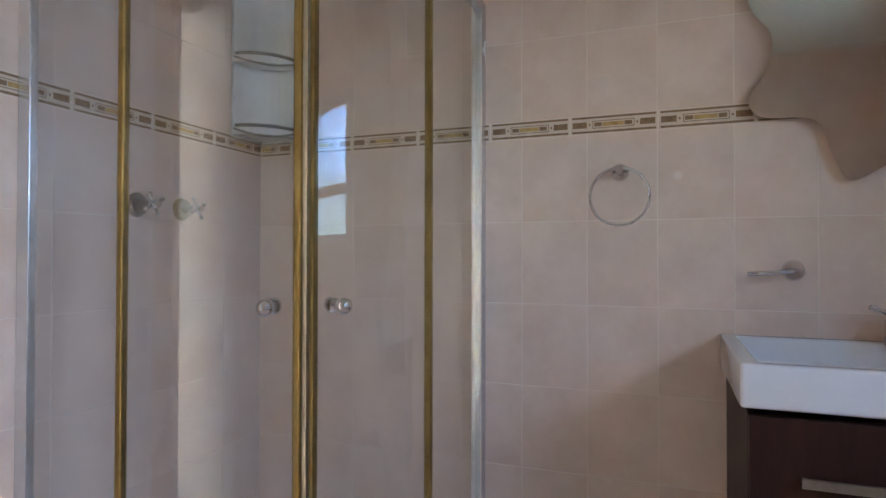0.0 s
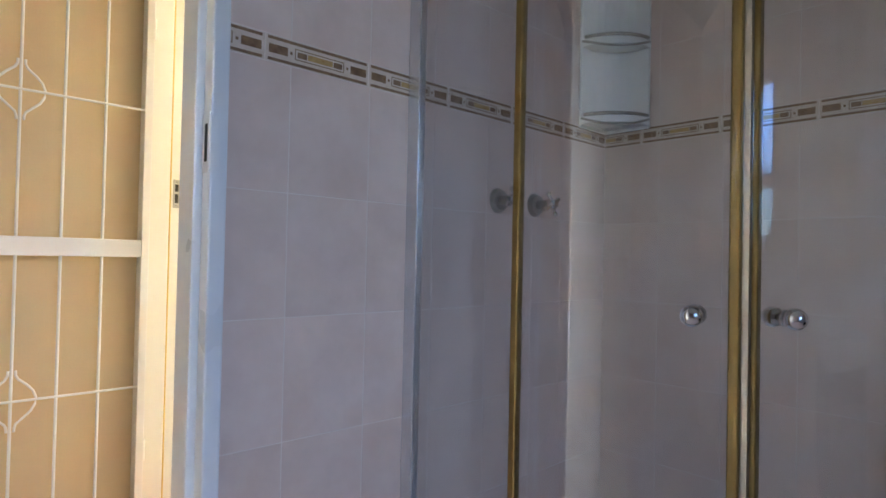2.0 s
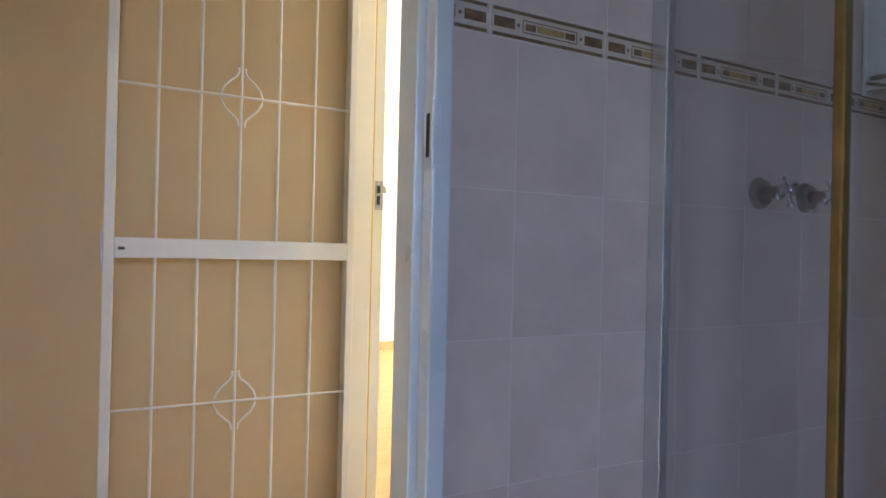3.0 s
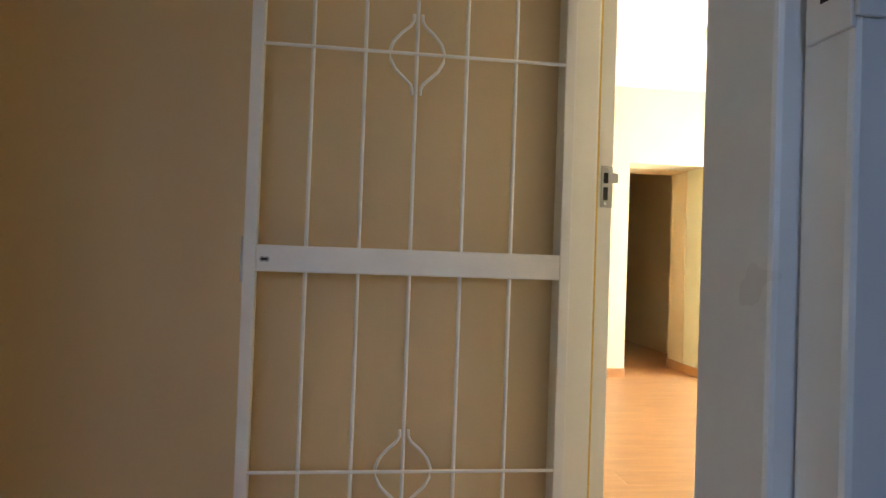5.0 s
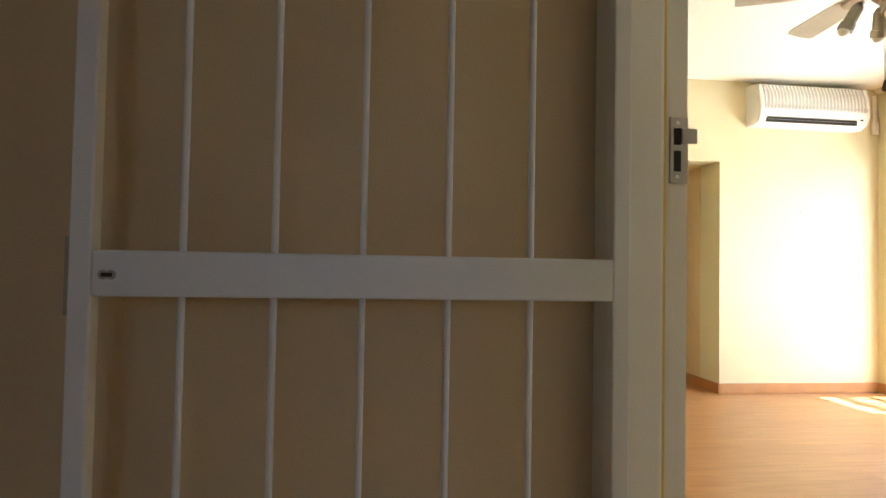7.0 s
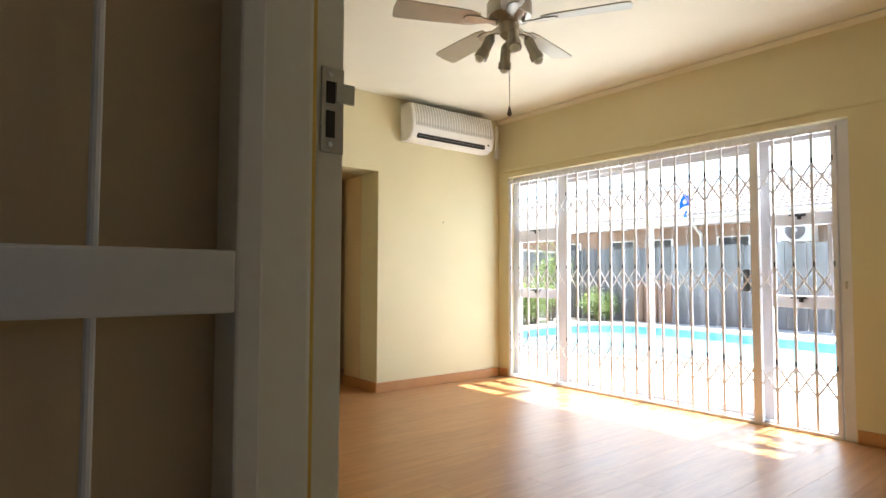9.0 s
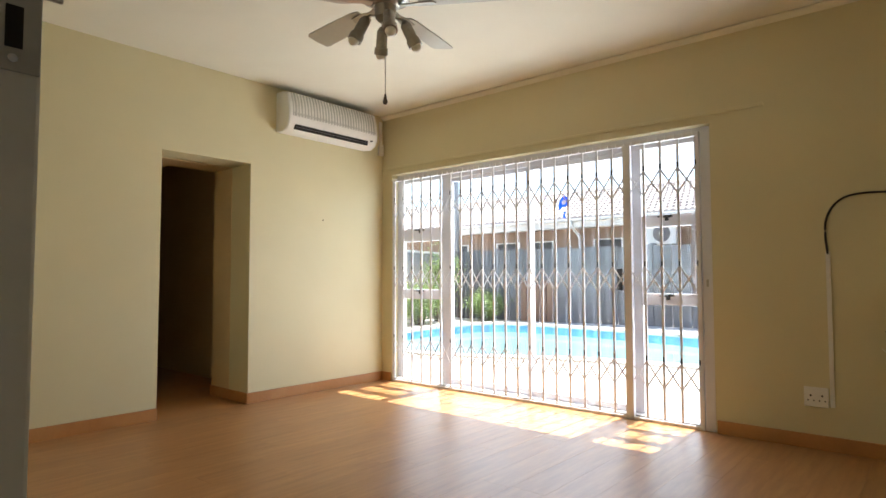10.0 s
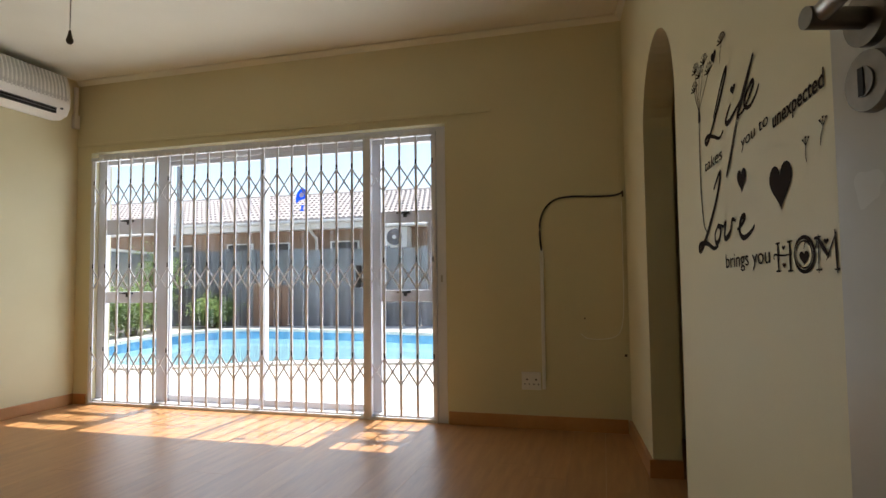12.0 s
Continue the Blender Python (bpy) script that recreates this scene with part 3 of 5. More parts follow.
part("plate", boxes((0.4225, 0.4262, 0.268, 0.300, 1.19, 1.30), bev=0.001), GREYWALL, bs)
part("lip", boxes((0.4235, 0.440, 0.2645, 0.2675, 1.195, 1.295), bev=0.001), GREYWALL, bs)
part("slot", boxes((0.4219, 0.4227, 0.277, 0.289, 1.21, 1.28)), HOLESHADE, bs)

# bathroom door leaf, open into the room
leaf = thing("bathroom_door", "white painted flush door standing open in the bathroom", "door", (-0.40, 0.26, 0.01))
part("leaf", boxes((-0.45, -0.41, -0.52, 0.255, 0.01, 2.05), bev=0.003), GREYWALL, leaf)
part("door_handle", cyls(((-0.41, -0.46, 1.05), (-0.36, -0.46, 1.05), 0.009), ((-0.36, -0.46, 1.05), (-0.36, -0.35, 1.05), 0.008)), CHROME, leaf, smooth=True)
part("hinge", boxes((-0.452, -0.408, 0.256, 0.266, 0.3, 0.4), (-0.452, -0.408, 0.256, 0.266, 1.7, 1.8)), STEEL, leaf)

# window of the bathroom
bw = thing("window_bathroom", "white steel bathroom window with upright bars", "window", (0, -2.66, 1.16), kind="structure")
part("window_frame", boxes((-0.5, -0.465, -2.70, -2.64, 1.16, 1.97), (0.465, 0.5, -2.70, -2.64, 1.16, 1.97), (-0.465, 0.465, -2.70, -2.64, 1.16, 1.19), (-0.465, 0.465, -2.70, -2.64, 1.94, 1.97), (-0.465, 0.465, -2.70, -2.64, 1.42, 1.487), bev=0.003), GREYWALL, bw)
part("window_sill", boxes((-0.52, 0.52, -2.64, -2.56, 1.13, 1.16), bev=0.004), GREYWALL, bw)
for k in range(11):
    x = -0.425 + k * 0.085
    part("bar", cyls(((x, -2.71, 1.16), (x, -2.71, 1.97), 0.007), seg=8), GREYWALL, bw)
for z0, z1 in ((1.19, 1.42), (1.487, 1.94)):
    p = part("pane", boxes((-0.465, 0.465, -2.672, -2.668, z0, z1)), DIMPANE, bw, "bathroom pane tinted dark to dim the sky")
    p.visible_shadow = False

# shower
SA, SC, SB = Vector((0.868, -0.095)), Vector((0.968, -0.468)), Vector((1.263, -0.609))
SL, SR = Vector((0.916, YB)), Vector((XT, -0.575))
SO, SRAD = Vector((1.2854, -0.183)), 0.4266      # centre and radius of the curved doors
tray = thing("shower_tray", "low white shower tray in the tiled corner", "shower tray", (1.4, -0.15, 0))
part("rim", prism(bmesh.new(), [(0.90, YB), (XT, YB), (XT, -0.592)] + [(SO.x + 0.446 * math.cos(t), SO.y + 0.446 * math.sin(t)) for t in [radians(267 - 9.1 * k) for k in range(11)]], 0, 0.11), CERAMIC, tray)
part("drain", cyls(((1.4, -0.15, 0.109), (1.4, -0.15, 0.114), 0.045), seg=24), CHROME, tray)
sh = thing("shower_enclosure", "quadrant shower with curved glass doors and worn gold trims", "shower", (1.1, -0.3, 0.11))


def strip(a, b, z0, z1, half, mtl, nm, parent, label=""):
    d = (b - a).normalized()
    nn = Vector((-d.y, d.x)) * half
    return part(nm, prism(bmesh.new(), [(a + nn)[:], (b + nn)[:], (b - nn)[:], (a - nn)[:]], z0, z1), mtl, parent, label)


def curved(a, b, z0, z1, half, mtl, nm, parent, seg=14):
    """A strip bent round the shower's centre from a to b."""
    t0, t1 = (math.atan2(q.y - SO.y, q.x - SO.x) % (2 * math.pi) for q in (a, b))
    bm = bmesh.new()
    cols = []
    for k in range(seg + 1):
        t = t0 + (t1 - t0) * k / seg
        c = Vector((math.cos(t), math.sin(t)))
        o, i = SO + c * (SRAD + half), SO + c * (SRAD - half)
        cols.append([bm.verts.new((*q, z)) for q, z in ((o, z0), (o, z1), (i, z1), (i, z0))])
    for A, B in zip(cols, cols[1:]):
        for j in range(4):
            bm.faces.new((A[j], A[(j + 1) % 4], B[(j + 1) % 4], B[j]))
    bm.faces.new(cols[0])
    bm.faces.new(cols[-1][::-1])
    return soften(part(nm, bm, mtl, parent), 40)


ZT, ZB = 1.86, 0.115
for a, b in ((SA, SC), (SC, SB)):
    g = curved(a, b, ZB + 0.02, ZT - 0.02, 0.0025, SHOWERGLASS, "glass_door", sh)
    g.visible_shadow = False
    curved(a, b, ZT - 0.03, ZT, 0.012, ALUGREY, "top_rail", sh)
    curved(a, b, ZB - 0.003, ZB + 0.03, 0.012, ALUGREY, "bottom_rail", sh)
for a, b in ((SL, SA), (SB, SR)):
    d = (b - a).normalized()
    g = strip(a + d * 0.012, b - d * 0.012, ZB + 0.02, ZT - 0.02, 0.0025, SHOWERGLASS, "glass_panel", sh)
    g.visible_shadow = False
    strip(a, b, ZT - 0.03, ZT, 0.012, ALUGREY, "top_rail", sh)
    strip(a, b, ZB - 0.003, ZB + 0.03, 0.012, ALUGREY, "bottom_rail", sh)
part("wall_channel", boxes((0.905, 0.927, 0.245, YB - 0.001, ZB, ZT + 0.01), bev=0.004), ALUGREY, sh)
part("wall_channel", boxes((XT - 0.045, XT - 0.001, -0.592, -0.556, ZB, ZT + 0.01), bev=0.004), ALUGREY, sh)
for q, w in ((SA, 0.0085), (SB, 0.0085)):
    part("trim", boxes((q.x - w, q.x + w, q.y - w, q.y + w, ZB, ZT), bev=0.004), GOLD, sh, "worn gold upright trim")
d1, d2 = (SC - SA).normalized(), (SB - SC).normalized()
for q in (SC - d1 * 0.014, SC + d2 * 0.014):
    part("trim", boxes((q.x - 0.009, q.x + 0.009, q.y - 0.009, q.y + 0.009, ZB, ZT), bev=0.003), GOLD, sh, "worn gold upright trim")
part("magnet_strip", boxes((SC.x - 0.006, SC.x + 0.006, SC.y - 0.006, SC.y + 0.006, ZB, ZT)), BRUSHED, sh)
for q, d in ((SC - d1 * 0.075, d1), (SC + d2 * 0.075, d2)):
    nn = Vector((d.y, -d.x))
    if nn.dot(Vector((-1, -1))) < 0:
        nn = -nn
    c = Vector((q.x, q.y, 0.957))
    n3 = Vector((nn.x, nn.y, 0))
    bm = bmesh.new()
    cyl(bm, c - n3 * 0.018, c + n3 * 0.018, 0.008, seg=14)
    cyl(bm, c + n3 * 0.003, c + n3 * 0.008, 0.014, seg=18)
    ball(bm, c + n3 * 0.021, 0.0175, u=20, v=14)
    ball(bm, c - n3 * 0.021, 0.0175, u=20, v=14)
    part("knob", bm, CHROME, sh, "round chrome knob", smooth=True)


def tap(x, z):
    e = thing("shower_tap", "chrome cross-head tap on the tiled shower wall", "tap", (x, YB, z), group="shower taps")
    bm = bmesh.new()
    cyl(bm, (x, YB, z), (x, YB - 0.014, z), 0.036, 0.028, seg=28)
    cyl(bm, (x, YB - 0.014, z), (x, YB - 0.055, z), 0.013, seg=16)
    part("rose", bm, BRUSHED, e, smooth=False)
    bm = bmesh.new()
    cyl(bm, (x, YB - 0.05, z), (x, YB - 0.078, z), 0.015, 0.012, seg=16)
    for a in range(4):
        c, s = math.cos(a * math.pi / 2 + 0.5), math.sin(a * math.pi / 2 + 0.5)
        cyl(bm, (x, YB - 0.064, z), (x + 0.03 * c, YB - 0.064, z + 0.03 * s), 0.006, 0.005, seg=10)
        ball(bm, (x + 0.032 * c, YB - 0.064, z + 0.032 * s), 0.008, u=10, v=8)
    part("handle", bm, CHROME, e, smooth=True)


tap(1.24, 1.205)
tap(1.405, 1.205)
sa = thing("overhead_shower", "chrome overhead shower high on the tiled wall", "shower", (1.32, YB, 2.0))
bm = bmesh.new()
tube(bm, [(1.32, YB, 2.02), (1.32, YB - 0.06, 2.03), (1.32, YB - 0.12, 2.0), (1.32, YB - 0.20, 1.93)], 0.011, 10)
part("arm", bm, CHROME, sa, smooth=True)
part("rose", cyls(((1.32, YB - 0.20, 1.93), (1.32, YB - 0.235, 1.885), 0.014, 0.045), ((1.32, YB - 0.235, 1.885), (1.32, YB - 0.24, 1.878), 0.045, 0.043), seg=24), CHROME, sa)

# corner caddy
cad = thing("corner_caddy", "white plastic corner caddy with two curved shelves", "shower caddy", (XT, YB, 1.47))
cxy = Vector((XT - 0.004, YB - 0.004))
bm = boxes((XT - 0.165, XT - 0.002, YB - 0.012, YB - 0.002, 1.475, 2.18), bev=0.003)
part("side_panel", bm, PLASTIC, cad)
part("side_panel", boxes((XT - 0.012, XT - 0.002, YB - 0.165, YB - 0.012, 1.475, 2.18), bev=0.003), PLASTIC, cad)
bm = bmesh.new()
cols = []
for k in range(9):
    a = k / 8 * math.pi / 2
    r = 0.105
    cols.append((XT - 0.012 - 0.13 + 0.13 * math.sin(a), YB - 0.012 - 0.13 + 0.13 * math.cos(a)))
for (xa, ya), (xb, yb) in zip(cols, cols[1:]):
    vs = [bm.verts.new(v) for v in ((xa, ya, 1.48), (xb, yb, 1.48), (xb, yb, 2.17), (xa, ya, 2.17))]
    bm.faces.new(vs)
part("back_panel", bm, PLASTIC, cad, smooth=True)
for z in (1.485, 1.737, 2.0):
    poly = [cxy[:]] + [(cxy.x - 0.162 * math.cos(a), cxy.y - 0.162 * math.sin(a)) for a in [k / 12 * math.pi / 2 for k in range(13)]]
    s = part("shelf", prism(bmesh.new(), poly, z, z + 0.022), PLASTIC, cad)
    bm = bmesh.new()
    tube(bm, [(cxy.x - 0.165 * math.cos(a), cxy.y - 0.165 * math.sin(a), z + 0.028) for a in [0.12 + k / 12 * 1.33 for k in range(13)]], 0.006, 8)
    part("rail", bm, BRUSHED, s, "grey metal shelf rail", smooth=True)
    bm = bmesh.new()
    tube(bm, [(cxy.x - 0.163 * math.cos(a), cxy.y - 0.163 * math.sin(a), z + 0.022 - 0.030 * math.sin(2 * a)) for a in [0.06 + k / 12 * 1.45 for k in range(13)]], 0.004, 8)
    part("lip", bm, BRUSHED, s, "grey metal shelf lip", smooth=True)

# towel ring
tr = thing("towel_ring", "chrome towel ring on the tiled wall", "towel ring", (XT, -1.006, 1.31))
part("rose", cyls(((XT, -1.006, 1.308), (XT - 0.012, -1.006, 1.308), 0.026, 0.022), ((XT - 0.012, -1.006, 1.308), (XT - 0.05, -1.006, 1.308), 0.010), seg=24), CHROME, tr)
bm = bmesh.new()
tube(bm, [(XT - 0.046, -1.006 + 0.083 * math.sin(a), 1.232 + 0.083 * math.cos(a)) for a in [k / 40 * 2 * math.pi for k in range(40)]], 0.0042, 8, closed=True)
part("ring", bm, CHROME, tr, smooth=True)

# paper holder
ph = thing("paper_holder", "chrome toilet paper holder with a bent arm", "paper holder", (XT, -1.451, 1.02))
part("rose", cyls(((XT, -1.451, 1.022), (XT - 0.012, -1.451, 1.022), 0.029, 0.025), seg=24), CHROME, ph)
bm = bmesh.new()
tube(bm, [(XT - 0.01, -1.451, 1.022), (XT - 0.045, -1.449, 1.021), (XT - 0.055, -1.44, 1.02), (XT - 0.057, -1.40, 1.017), (XT - 0.057, -1.335, 1.013)], 0.006, 8)
part("arm", bm, CHROME, ph, smooth=True)
pl = thing("wall_plug", "white filler spot on the tile beside the ring", "wall plug", (XT, -1.165, 1.29))
part("cap", cyls(((XT, -1.165, 1.292), (XT - 0.003, -1.165, 1.292), 0.012), seg=16), GROUT, pl)

# mirror, free-form outline
mo = [(-1.38, 1.99), (-1.335, 1.87), (-1.346, 1.74), (-1.398, 1.655), (-1.385, 1.56), (-1.343, 1.488), (-1.372, 1.437), (-1.497, 1.418), (-1.535, 1.33), (-1.575, 1.256), (-1.649, 1.288), (-1.75, 1.34), (-1.87, 1.28), (-1.97, 1.40), (-2.09, 1.46), (-2.05, 1.65), (-2.11, 1.82), (-2.0, 1.97), (-1.7, 2.03)]
ms = closed_spline(mo, 5)
mir = thing("wall_mirror", "frameless mirror with a wavy free-form outline", "mirror", (XT, -1.7, 1.5))
bm = bmesh.new()
a0 = [bm.verts.new((XT - 0.026, p.x, p.y)) for p in ms]
a1 = [bm.verts.new((XT - 0.020, p.x, p.y)) for p in ms]
for k in range(len(ms)):
    bm.faces.new((a0[k], a0[(k + 1) % len(ms)], a1[(k + 1) % len(ms)], a1[k]))
for ring in (a0, a1):
    bmesh.ops.triangle_fill(bm, use_beauty=True, use_dissolve=False, edges=[bm.edges.get((ring[k], ring[(k + 1) % len(ms)])) for k in range(len(ms))])
part("glass", bm, MIRROR, mir)
part("spacer", boxes((XT - 0.020, XT - 0.001, -1.95, -1.55, 1.5, 1.9)), PLASTIC, mir)

# basin and vanity
V0, V1 = -1.270, -2.06
ba = thing("wash_basin", "white ceramic rectangular basin on the vanity", "basin", (1.55, -1.66, 0.755))
bm = boxes((1.29, XT - 0.001, V1, V0, 0.757, 0.845))
top = max(bm.faces, key=lambda f: f.calc_center_median().z)
r = bmesh.ops.inset_individual(bm, faces=[top], thickness=0.055)
r2 = bmesh.ops.inset_individual(bm, faces=[top], thickness=0.02)
for v in top.verts:
    v.co.z -= 0.065
bmesh.ops.bevel(bm, geom=list(bm.edges), offset=0.008, segments=3, affect="EDGES", profile=0.6)
soften(part("bowl", bm, CERAMIC, ba), 50)
part("waste", cyls(((1.52, -1.66, 0.784), (1.52, -1.66, 0.788), 0.022), seg=20), CHROME, ba)
fa = thing("basin_mixer", "chrome mixer tap on the basin", "tap", (1.73, -1.66, 0.845))
part("body", cyls(((1.735, -1.66, 0.84), (1.735, -1.66, 0.90), 0.022), ((1.735, -1.66, 0.885), (1.63, -1.66, 0.895), 0.013), ((1.64, -1.66, 0.897), (1.64, -1.66, 0.875), 0.012), seg=18), CHROME, fa, smooth=True)
part("lever", cyls(((1.735, -1.66, 0.90), (1.735, -1.66, 0.92), 0.018, 0.014), ((1.735, -1.66, 0.915), (1.70, -1.60, 0.935), 0.007), seg=12), CHROME, fa, smooth=True)
va = thing("vanity_cabinet", "dark wenge wall-hung vanity cabinet under the basin", "cabinet", (1.55, -1.66, 0.3))
part("body", boxes((1.33, XT - 0.001, V1 + 0.015, V0 - 0.017, 0.30, 0.740), bev=0.002), WENGE, va)
# black block paints the shade of the gap between cabinet and basin
part("gap_shade", boxes((1.36, XT - 0.001, V1 + 0.03, V0 - 0.032, 0.740, 0.757)), DARK, va)
for y0, y1 in ((V0 - 0.018, (V0 + V1) / 2 + 0.002), ((V0 + V1) / 2 - 0.002, V1 + 0.016)):
    d = part("door", boxes((1.312, 1.329, y1, y0, 0.302, 0.738), bev=0.0015), WENGE, va)
    yc = (y0 + y1) / 2
    part("handle", boxes((1.285, 1.293, yc - 0.10, yc + 0.10, 0.613, 0.632), (1.293, 1.312, yc - 0.098, yc - 0.088, 0.618, 0.627), (1.293, 1.312, yc + 0.088, yc + 0.098, 0.618, 0.627), bev=0.001), BRUSHED, d, "brushed metal bar handle")

# ---- hall: door frame, gate ----
df = thing("door_frame_room", "cream painted steel frame of the room doorway", "door frame", (0.68, YJ, 0), kind="structure")
part("jamb", boxes((0.612, 0.699, YJ - 0.008, YE - 0.001, 0, 2.08), bev=0.006), CREAMENAMEL, df)
part("rebate", boxes((0.7, 0.742, YJ + 0.004, YE - 0.001, 0, 2.08), bev=0.003), CREAMENAMEL, df)
part("paint_edge", boxes((0.6995, 0.7035, YJ - 0.003, YJ + 0.0045, 0, 2.07)), YELLOWLINE, df, "yellow primer showing at the step")
part("jamb", boxes((0.612, 0.699, 0.534, 0.553, 0, 2.08), bev=0.006), CREAMENAMEL, df)
part("rebate", boxes((0.7, 0.76, 0.534, 0.545, 0, 2.08), bev=0.003), CREAMENAMEL, df)
part("head", boxes((0.612, 0.76, 0.534, YE - 0.001, 2.035, 2.085), bev=0.006), CREAMENAMEL, df)
st = thing("door_strike", "worn steel strike plate with lip on the door jamb", "strike plate", (0.73, YJ, 1.19))
part("plate", boxes((0.712, 0.7405, YJ + 0.0005, YJ + 0.0042, 1.197, 1.296), bev=0.001), STEEL, st)
part("lip", boxes((0.7285, 0.753, YJ - 0.003, YJ + 0.001, 1.256, 1.279), bev=0.001), STEEL, st)
part("latch_slot", boxes((0.7175, 0.7285, YJ - 0.0006, YJ + 0.0008, 1.254, 1.279)), HOLESHADE, st)
part("bolt_slot", boxes((0.7175, 0.7285, YJ - 0.0006, YJ + 0.0008, 1.214, 1.245)), HOLESHADE, st)
for z in (1.287, 1.206):
    part("screw", cyls(((0.7225, YJ - 0.001, z), (0.7225, YJ + 0.001, z), 0.0032), seg=12), CHROME, st)

gate = thing("security_gate", "white enamelled steel security gate standing open along the wall", "gate", (0.62, 1.267, 0.05))
GY = 1.267
part("stile", boxes((-0.087, -0.061, GY - 0.013, GY + 0.013, 0.05, 1.99), bev=0.003), GATEPAINT, gate)
part("stile", boxes((0.593, 0.618, GY - 0.013, GY + 0.013, 0.05, 1.99), bev=0.003), GATEPAINT, gate)
part("top_rail", boxes((-0.061, 0.593, GY - 0.0125, GY + 0.0125, 1.965, 1.99), bev=0.003), GATEPAINT, gate)
part("bottom_rail", boxes((-0.061, 0.593, GY - 0.0125, GY + 0.0125, 0.05, 0.075), bev=0.003), GATEPAINT, gate)
part("lock_rail", boxes((-0.061, 0.593, GY - 0.0128, GY + 0.0128, 1.023, 1.079), bev=0.003), GATEPAINT, gate)
for k in range(5):
    x = 0.040 + 0.1107 * k
    part("bar", cyls(((x, GY, 0.07), (x, GY, 1.97), 0.0044), seg=10), GATEPAINT, gate)
for z in (0.603, 1.504):
    part("rod", cyls(((-0.065, GY - 0.008, z), (0.597, GY - 0.008, z), 0.0038), seg=10), GATEPAINT, gate)
    for s in (-1, 1):
        prof = [(0.009, 0.088), (0.0095, 0.074), (0.016, 0.062), (0.036, 0.045), (0.052, 0.026), (0.060, 0.004), (0.058, -0.014), (0.047, -0.034), (0.028, -0.052), (0.013, -0.066), (0.0095, -0.077), (0.009, -0.088)]
        bm = bmesh.new()
        tube(bm, [(0.262 + s * a, GY - 0.003, z + b) for a, b in prof], 0.0036, 8)
        part("scroll", bm, GATEPAINT, gate, smooth=True)
lockp = part("lock", cyls(((-0.047, GY - 0.0140, 1.049), (-0.047, GY - 0.0125, 1.049), 0.006), ((-0.038, GY - 0.0140, 1.049), (-0.038, GY - 0.0125, 1.049), 0.006), seg=14), BRUSHED, gate)
part("keyhole", boxes((-0.049, -0.036, GY - 0.0148, GY - 0.0138, 1.0465, 1.0515)), HOLESHADE, lockp)
part("latch_plate", boxes((-0.092, -0.087, GY - 0.010, GY + 0.010, 1.0, 1.095)), BRUSHED, gate)
for z in (0.35, 1.75):
    part("hinge", cyls(((0.624, GY + 0.02, z), (0.624, GY + 0.02, z + 0.07), 0.007), seg=12), GATEPAINT, gate)

# ---- room door and lettering ----
H0, H1 = Vector((0.772, 0.572)), Vector((1.450, 0.7645))
ld = (H1 - H0).normalized()
ln = Vector((-ld.y, ld.x))
rd = thing("room_door", "white glossy flush door standing open against the wall", "door", (H0.x, H0.y, 0.01))


def lp(s, o):
    return (H0 + ld * s + ln * o)[:]


LL = (H1 - H0).length
part("leaf", prism(bmesh.new(), [lp(0, 0), lp(LL, 0), lp(LL, -0.04), lp(0, -0.04)], 0.01, 2.04), DOORPAINT, rd)
for z in (0.25, 1.7):
    part("hinge", prism(bmesh.new(), [lp(-0.012, 0.004), lp(0.0, 0.004), lp(0.0, -0.03), lp(-0.012, -0.03)], z, z + 0.1), STEEL, rd)


def l3(s, o, z):
    return Vector((*lp(s, o), z))


SK = LL - 0.052
ZK, ZL = 1.152, 1.204
hd1 = part("door_handle", cyls((l3(SK, 0.0, ZL), l3(SK, 0.009, ZL), 0.023, 0.023), (l3(SK, 0.007, ZL), l3(SK, 0.056, ZL), 0.0092), seg=28), AGEDNICKEL, rd, "brushed metal lever handle")
bm = bmesh.new()
tube(bm, [l3(SK - 0.002, 0.046, ZL + 0.002), l3(SK - 0.03, 0.049, ZL + 0.004), l3(SK - 0.075, 0.050, ZL + 0.006), l3(SK - 0.115, 0.046, ZL + 0.006)], 0.0078, 12)
soften(part("lever", bm, STEEL, hd1), 40)
for k in range(6):
    c = l3(SK - 0.016 - 0.011 * k, 0.0485, ZL + 0.0108 + 0.0004 * k)
    part("stud", ball(bmesh.new(), c, 0.0014, u=8, v=6), DARK, hd1)
kp = part("escutcheon", cyls((l3(SK, 0.0, ZK), l3(SK, 0.009, ZK), 0.0255, 0.0245), seg=32), AGEDNICKEL, rd, "round brushed keyhole plate")
part("cover", cyls((l3(SK + 0.003, 0.009, ZK), l3(SK + 0.003, 0.0105, ZK), 0.0125), seg=28), AGEDNICKEL, kp)
bm = prism(bmesh.new(), [lp(SK + 0.006, 0.0107), lp(SK, 0.0107), lp(SK, 0.0114), lp(SK + 0.006, 0.0114)], ZK - 0.0115, ZK + 0.0115)
part("keyhole", bm, HOLESHADE, kp)

decal = thing("wall_lettering", "dark brown vinyl lettering with hearts and dandelions on the wall", "wall decal", on_arch_wall(1.7, 1.3))


def wall_matrix(u, z, slope=0.0, shear=0.0, sx=1.0, sy=1.0):
    """Writing runs against the wall's length, upright on its face."""
    c, s = math.cos(slope), math.sin(slope)
    ex = (-UDIR * c + Vector((0, 0, 1)) * s) * sx
    ey = (Vector((0, 0, 1)) * c + UDIR * s - UDIR * shear) * sy
    o = on_arch_wall(u, z, 0.0015)
    return Matrix(((ex.x, ey.x, UN.x, o.x), (ex.y, ey.y, UN.y, o.y), (ex.z, ey.z, UN.z, o.z), (0, 0, 0, 1)))


